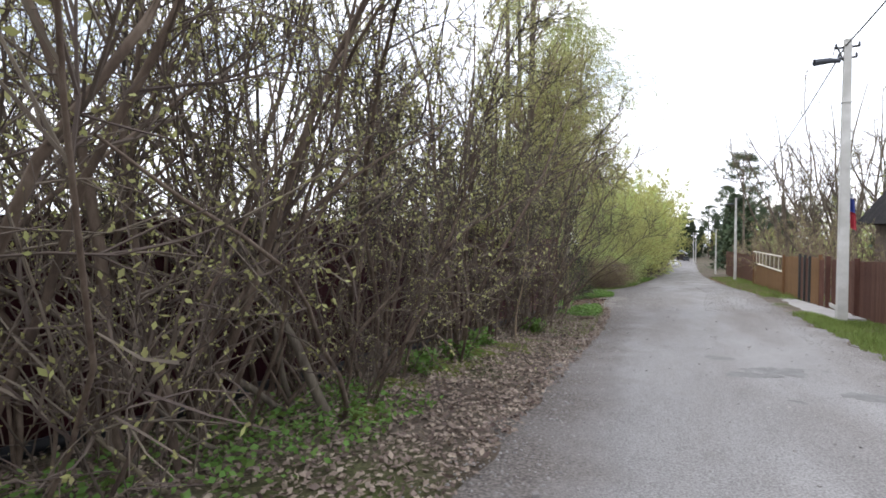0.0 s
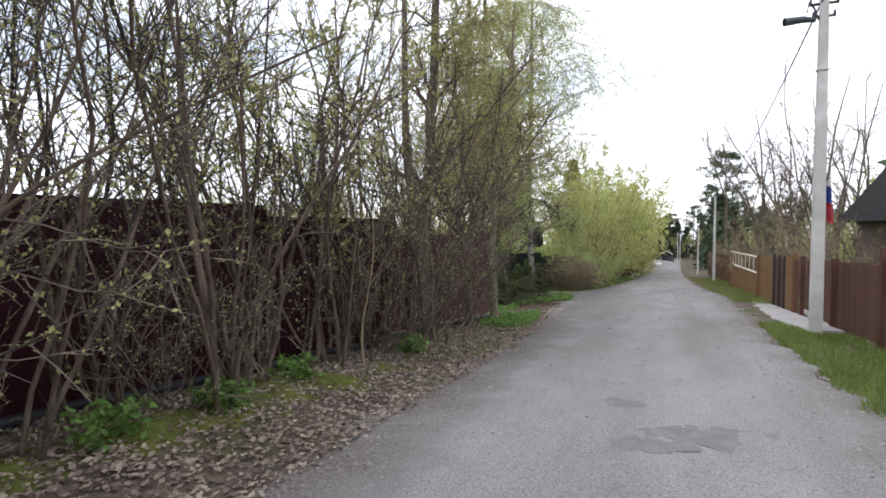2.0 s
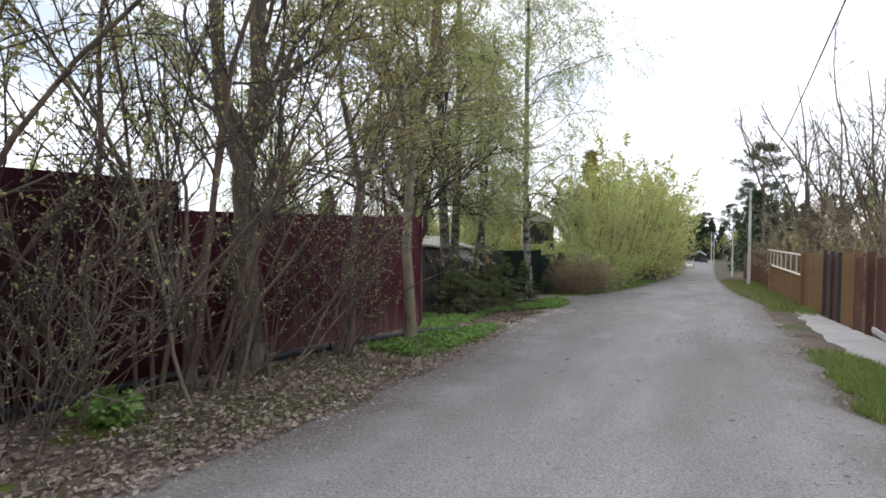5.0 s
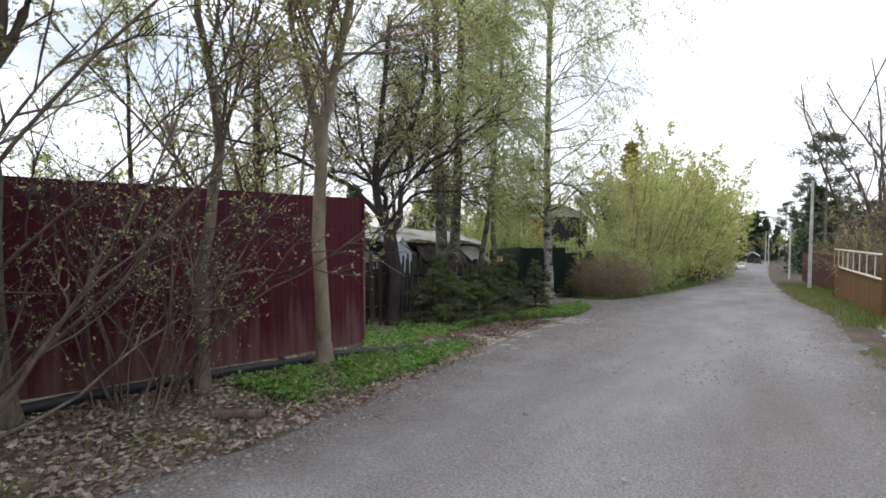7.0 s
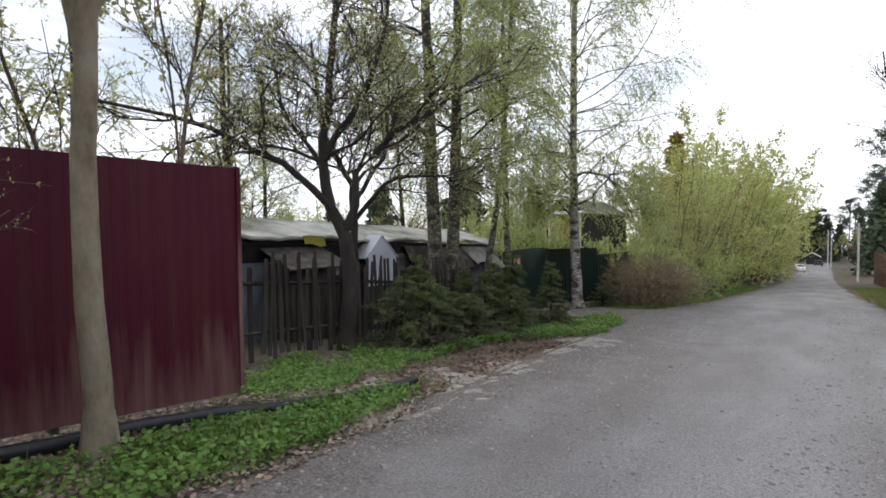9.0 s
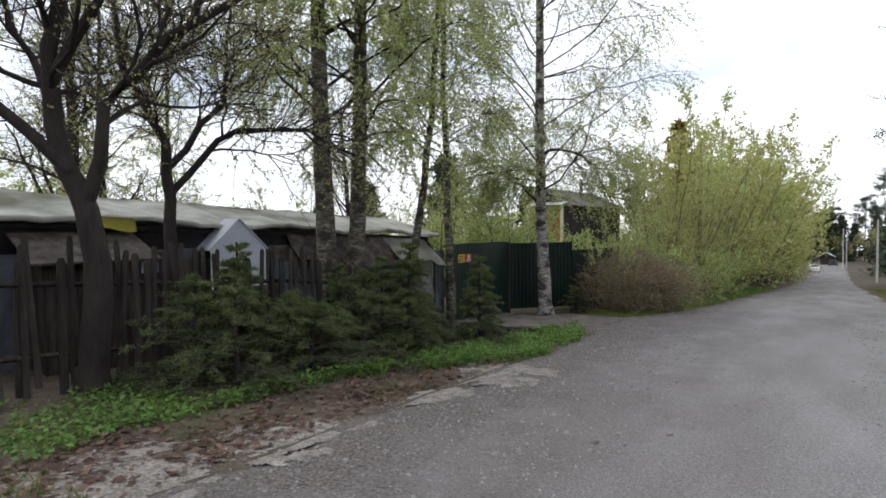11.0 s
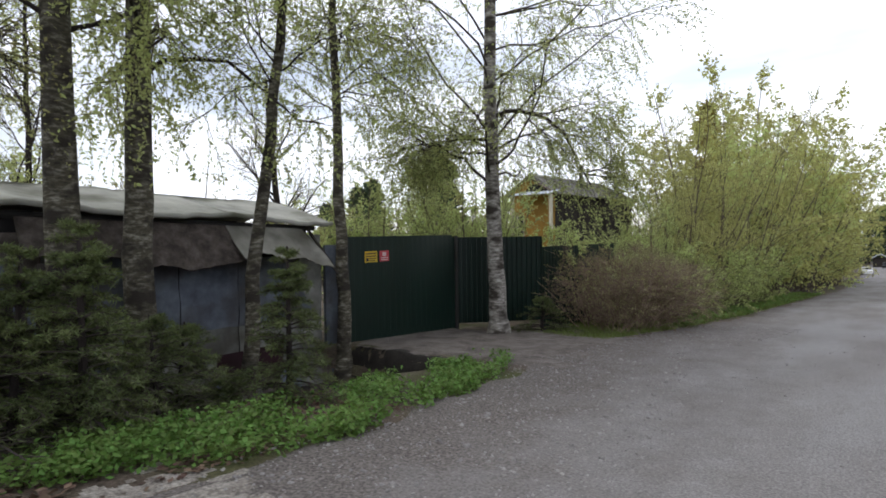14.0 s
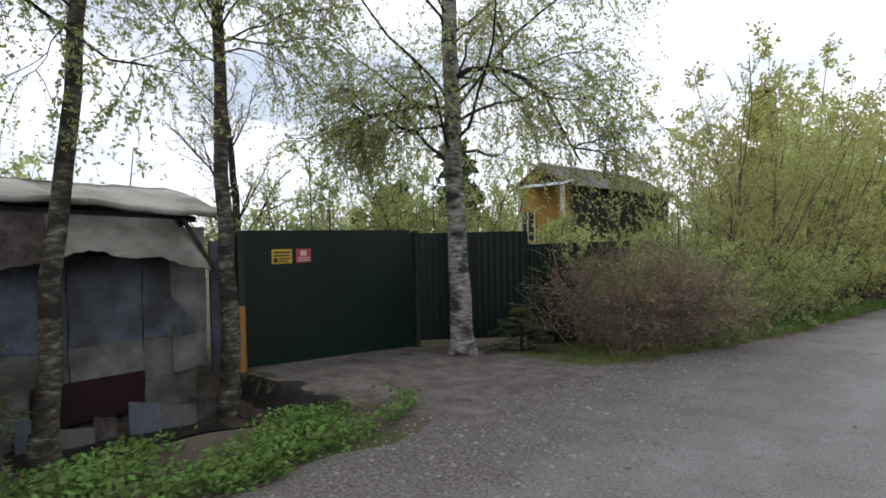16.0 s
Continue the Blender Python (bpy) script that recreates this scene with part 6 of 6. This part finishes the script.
spread(gt, [(-13.5, 37.5), (-17, 40), (-11.5, 38.5), (-20, 36), (-16, 34.5), (-22, 42), (-15, 44), (-19, 47), (-13, 33.6), (-24, 32), (-20, 28), (-27, 38), (-18, 23), (-24, 25), (-23, 18), (-14.5, 29.5)], 33, 0.7, 1.1)
# behind the walker
for x, y in ((-6, -12), (-9, -18), (9, -10), (8, -18), (-4, -22), (5, -28), (0, -40), (-10, -35), (12, -30)):
    put(wb[abs(x) % 2], x, y, 40 * x, 0.7)

# ---------------------------------------------------------------- ground cover
def cover(name, label, category, mat, seed, n, xr, yr, size, tall=0.0, mask=None, flat=0.85, wide=0.6, lift=0.01, clump=0.0):
    rng = np.random.default_rng(seed)
    x, y = rng.uniform(*xr, n), rng.uniform(*yr, n)
    if clump:
        noise_v = np.sin(x * 2.1 + 1.7 * np.sin(y * 1.3)) * np.sin(y * 1.7 + seed) + 0.5 * np.sin(x * 5 + y * 4.3)
        keep = noise_v > rng.uniform(-1.2, clump, n)
        x, y = x[keep], y[keep]
    if mask:
        keep = mask(x, y)
        x, y = x[keep], y[keep]
    c = np.stack([x, y, road_z(x, y) + lift + rng.uniform(0, 1, len(x)) * tall], 1)
    g = Geo()
    g.leaves(c, size, rng, flat=flat, wide=wide)
    return solid(name, g, M[mat], label, category, "stuff")


def blades(name, label, mat, seed, n, xr, yr, h, mask=None, clump=0.0, w=0.008):
    rng = np.random.default_rng(seed)
    x, y = rng.uniform(*xr, n), rng.uniform(*yr, n)
    keep = np.ones(n, bool)
    if clump:
        keep &= np.sin(x * 2.3 + 1.1 * np.sin(y * 1.9)) * np.sin(y * 1.4 + seed) + 0.4 * np.sin(x * 6 + y * 5) > rng.uniform(-1.3, clump, n)
    if mask:
        keep &= mask(x, y)
    x, y = x[keep], y[keep]
    n = len(x)
    p = np.stack([x, y, land(x, y) - 0.01], 1)
    a = rng.uniform(0, np.pi, n)
    s = np.stack([np.cos(a), np.sin(a), 0 * a], 1) * w * rng.uniform(0.6, 1.4, n)[:, None]
    t = np.stack([rng.normal(0, 0.4, n), rng.normal(0, 0.4, n), np.ones(n)], 1) * (h * rng.uniform(0.4, 1.2, n))[:, None]
    g = Geo()
    g.add(np.stack([p - s, p + s, p + t + s * 0.15, p + t - s * 0.15], 1), np.arange(4 * n).reshape(n, 4))
    return solid(name, g, M[mat], label, "grass", "stuff")


left_verge = lambda x, y: (x < edge_left(y) + 0.12) & (x > -4.1)
cover("leaf_litter", "dead brown leaves strewn over the verge", "leaf litter", "litter", 600, 36000, (-4.2, -0.9), (-3, 18), 0.06, 0.03, left_verge, 0.75)
cover("leaf_litter", "dead reddish leaves by the young spruces", "leaf litter", "litter_red", 601, 9000, (-4.9, -2.4), (18, 27), 0.07, 0.02, lambda x, y: (x < edge_left(y) - 0.1), 0.85, clump=0.9)
cover("weed_patch", "low bright green weeds under the shrubs", "weeds", "weed", 602, 3600, (-3.6, -2.1), (-2.5, 3.0), 0.065, 0.14, None, 0.6, clump=0.3)
cover("weed_patch", "low bright green weeds by the black pipe", "weeds", "weed", 603, 17000, (-3.6, -2.2), (13.6, 18.2), 0.058, 0.13, lambda x, y: (x < edge_left(y) - 0.05 * (y - 13)) & (x > -3.28 + 0.02 * (y - 15)), 0.6, clump=0.9)
cover("weed_patch", "low green weeds behind the end of the black pipe", "weeds", "weed", 606, 13000, (-6.0, -3.55), (16.9, 20.6), 0.055, 0.10, lambda x, y: x < -3.6 - 0.16 * (y - 17) + 0.1 * np.sin(5 * y), 0.6, clump=0.6)
WEED_OUT = lambda y: np.interp(y, [20, 23.3, 24.7, 25.4, 28, 29.7, 30.3], [-4.3, -4.2, -3.35, -3.05, -3.4, -3.9, -4.35])
cover("weed_patch", "thick bright green weeds beside the ditch", "weeds", "weed", 604, 78000, (-5.2, -2.9), (20.5, 30.4), 0.056, 0.17, lambda x, y: (x < WEED_OUT(y) + 0.07 * np.sin(6.1 * y) + 0.04 * np.sin(17 * y)) & (x > np.interp(y, [20, 24, 26, 28, 30], [-4.5, -4.6, -4.5, -4.6, -4.9]) + 0.08 * np.sin(4.3 * y)), 0.6, clump=1.0)
cover("weed_patch", "low green weeds at the foot of the bushes", "weeds", "weed", 605, 16000, (-5.2, -3.4), (37.5, 75), 0.11, 0.16, lambda x, y: x < edge_left(y) - 0.1, 0.6, clump=1.2)
for k, (x, y, r) in enumerate(((-3.0, 4.2, 0.35), (-2.9, 5.3, 0.3), (-3.1, 6.6, 0.3), (-2.8, 9.2, 0.25))):
    cover("weed_tuft", "tuft of fresh green weeds under the shrubs", "weeds", "weed", 620 + k, 700, (x - r, x + r), (y - r, y + r), 0.085, 0.26, lambda a, b, x=x, y=y, r=r: (a - x) ** 2 + (b - y) ** 2 < r * r * (0.6 + 0.4 * np.sin(5 * np.arctan2(b - y, a - x))), 0.5)
blades("grass_verge", "green grass on the verge by the pole", "grass", 610, 60000, (2.8, 5.05), (2, 17.3), 0.12, lambda x, y: x > edge_right(y) + 0.12 * np.sin(5 * y) * np.sin(1.3 * y), 0.35)
blades("grass_verge", "green grass along the tan fence", "grass", 611, 40000, (3.2, 6.5), (27, 75), 0.22, lambda x, y: x > edge_right(y) + 0.1 * np.sin(3 * y), 1.0, 0.014)
blades("grass_verge", "grass at the edge of the leafy verge", "grass", 612, 3500, (-3.6, -1.4), (9, 19), 0.10, lambda x, y: x < edge_left(y) - 0.1, -0.2)
blades("grass_verge", "grass beside the gravel drive", "grass", 613, 9000, (-6.5, -3.8), (34.2, 38), 0.09, lambda x, y: x < edge_left(y) - 0.05, 0.3)
blades("grass_verge", "grass under the bushes along the road", "grass", 614, 26000, (-6, -3.5), (37, 75), 0.2, lambda x, y: x < edge_left(y) - 0.05, 1.0, 0.014)
blades("dry_grass", "dry straw coloured grass along the road", "twig_pale", 615, 9000, (3.0, 4.6), (30, 75), 0.2, lambda x, y: x > edge_right(y), 0.3, 0.012)

# loose stones on the road
rng = np.random.default_rng(700)
n = 60000
x, y = rng.uniform(-4.6, 3.4, n), -4 + 44 * rng.uniform(0, 1, n)
edge = np.minimum(x - edge_left(y), edge_right(y) - x)
keep = (edge > -0.2) & (rng.uniform(0, 1, n) < np.where(edge < np.where(y > 17, 2.4, 0.7), 1.0, 0.06))
x, y = x[keep], y[keep]
n = len(x)
r = rng.gamma(2.0, 0.0028, n) + 0.0035
o = np.array([(-1, -1, 0), (1, -1, 0), (1, 1, 0), (-1, 1, 0), (-0.6, -0.6, 0.8), (0.6, -0.6, 0.8), (0.6, 0.6, 0.8), (-0.6, 0.6, 0.8)], float)
a = rng.uniform(0, 6.3, n)
rot = np.stack([np.stack([np.cos(a), -np.sin(a)], -1), np.stack([np.sin(a), np.cos(a)], -1)], 1)
v = o[None] * rng.uniform(0.6, 1.3, (n, 8, 1)) * r[:, None, None]
v[:, :, :2] = np.einsum("nij,nkj->nki", rot, v[:, :, :2])
v += np.stack([x, y, road_z(x, y) - 0.002], 1)[:, None]
f = np.array([(4, 5, 6, 7), (0, 1, 5, 4), (1, 2, 6, 5), (2, 3, 7, 6), (3, 0, 4, 7)])
g = Geo()
g.add(v, (np.arange(n)[:, None, None] * 8 + f[None]).reshape(-1, 4))
solid("loose_stones", g, M["stone"], "loose grey stones scattered over the gravel road", "stones", "stuff")
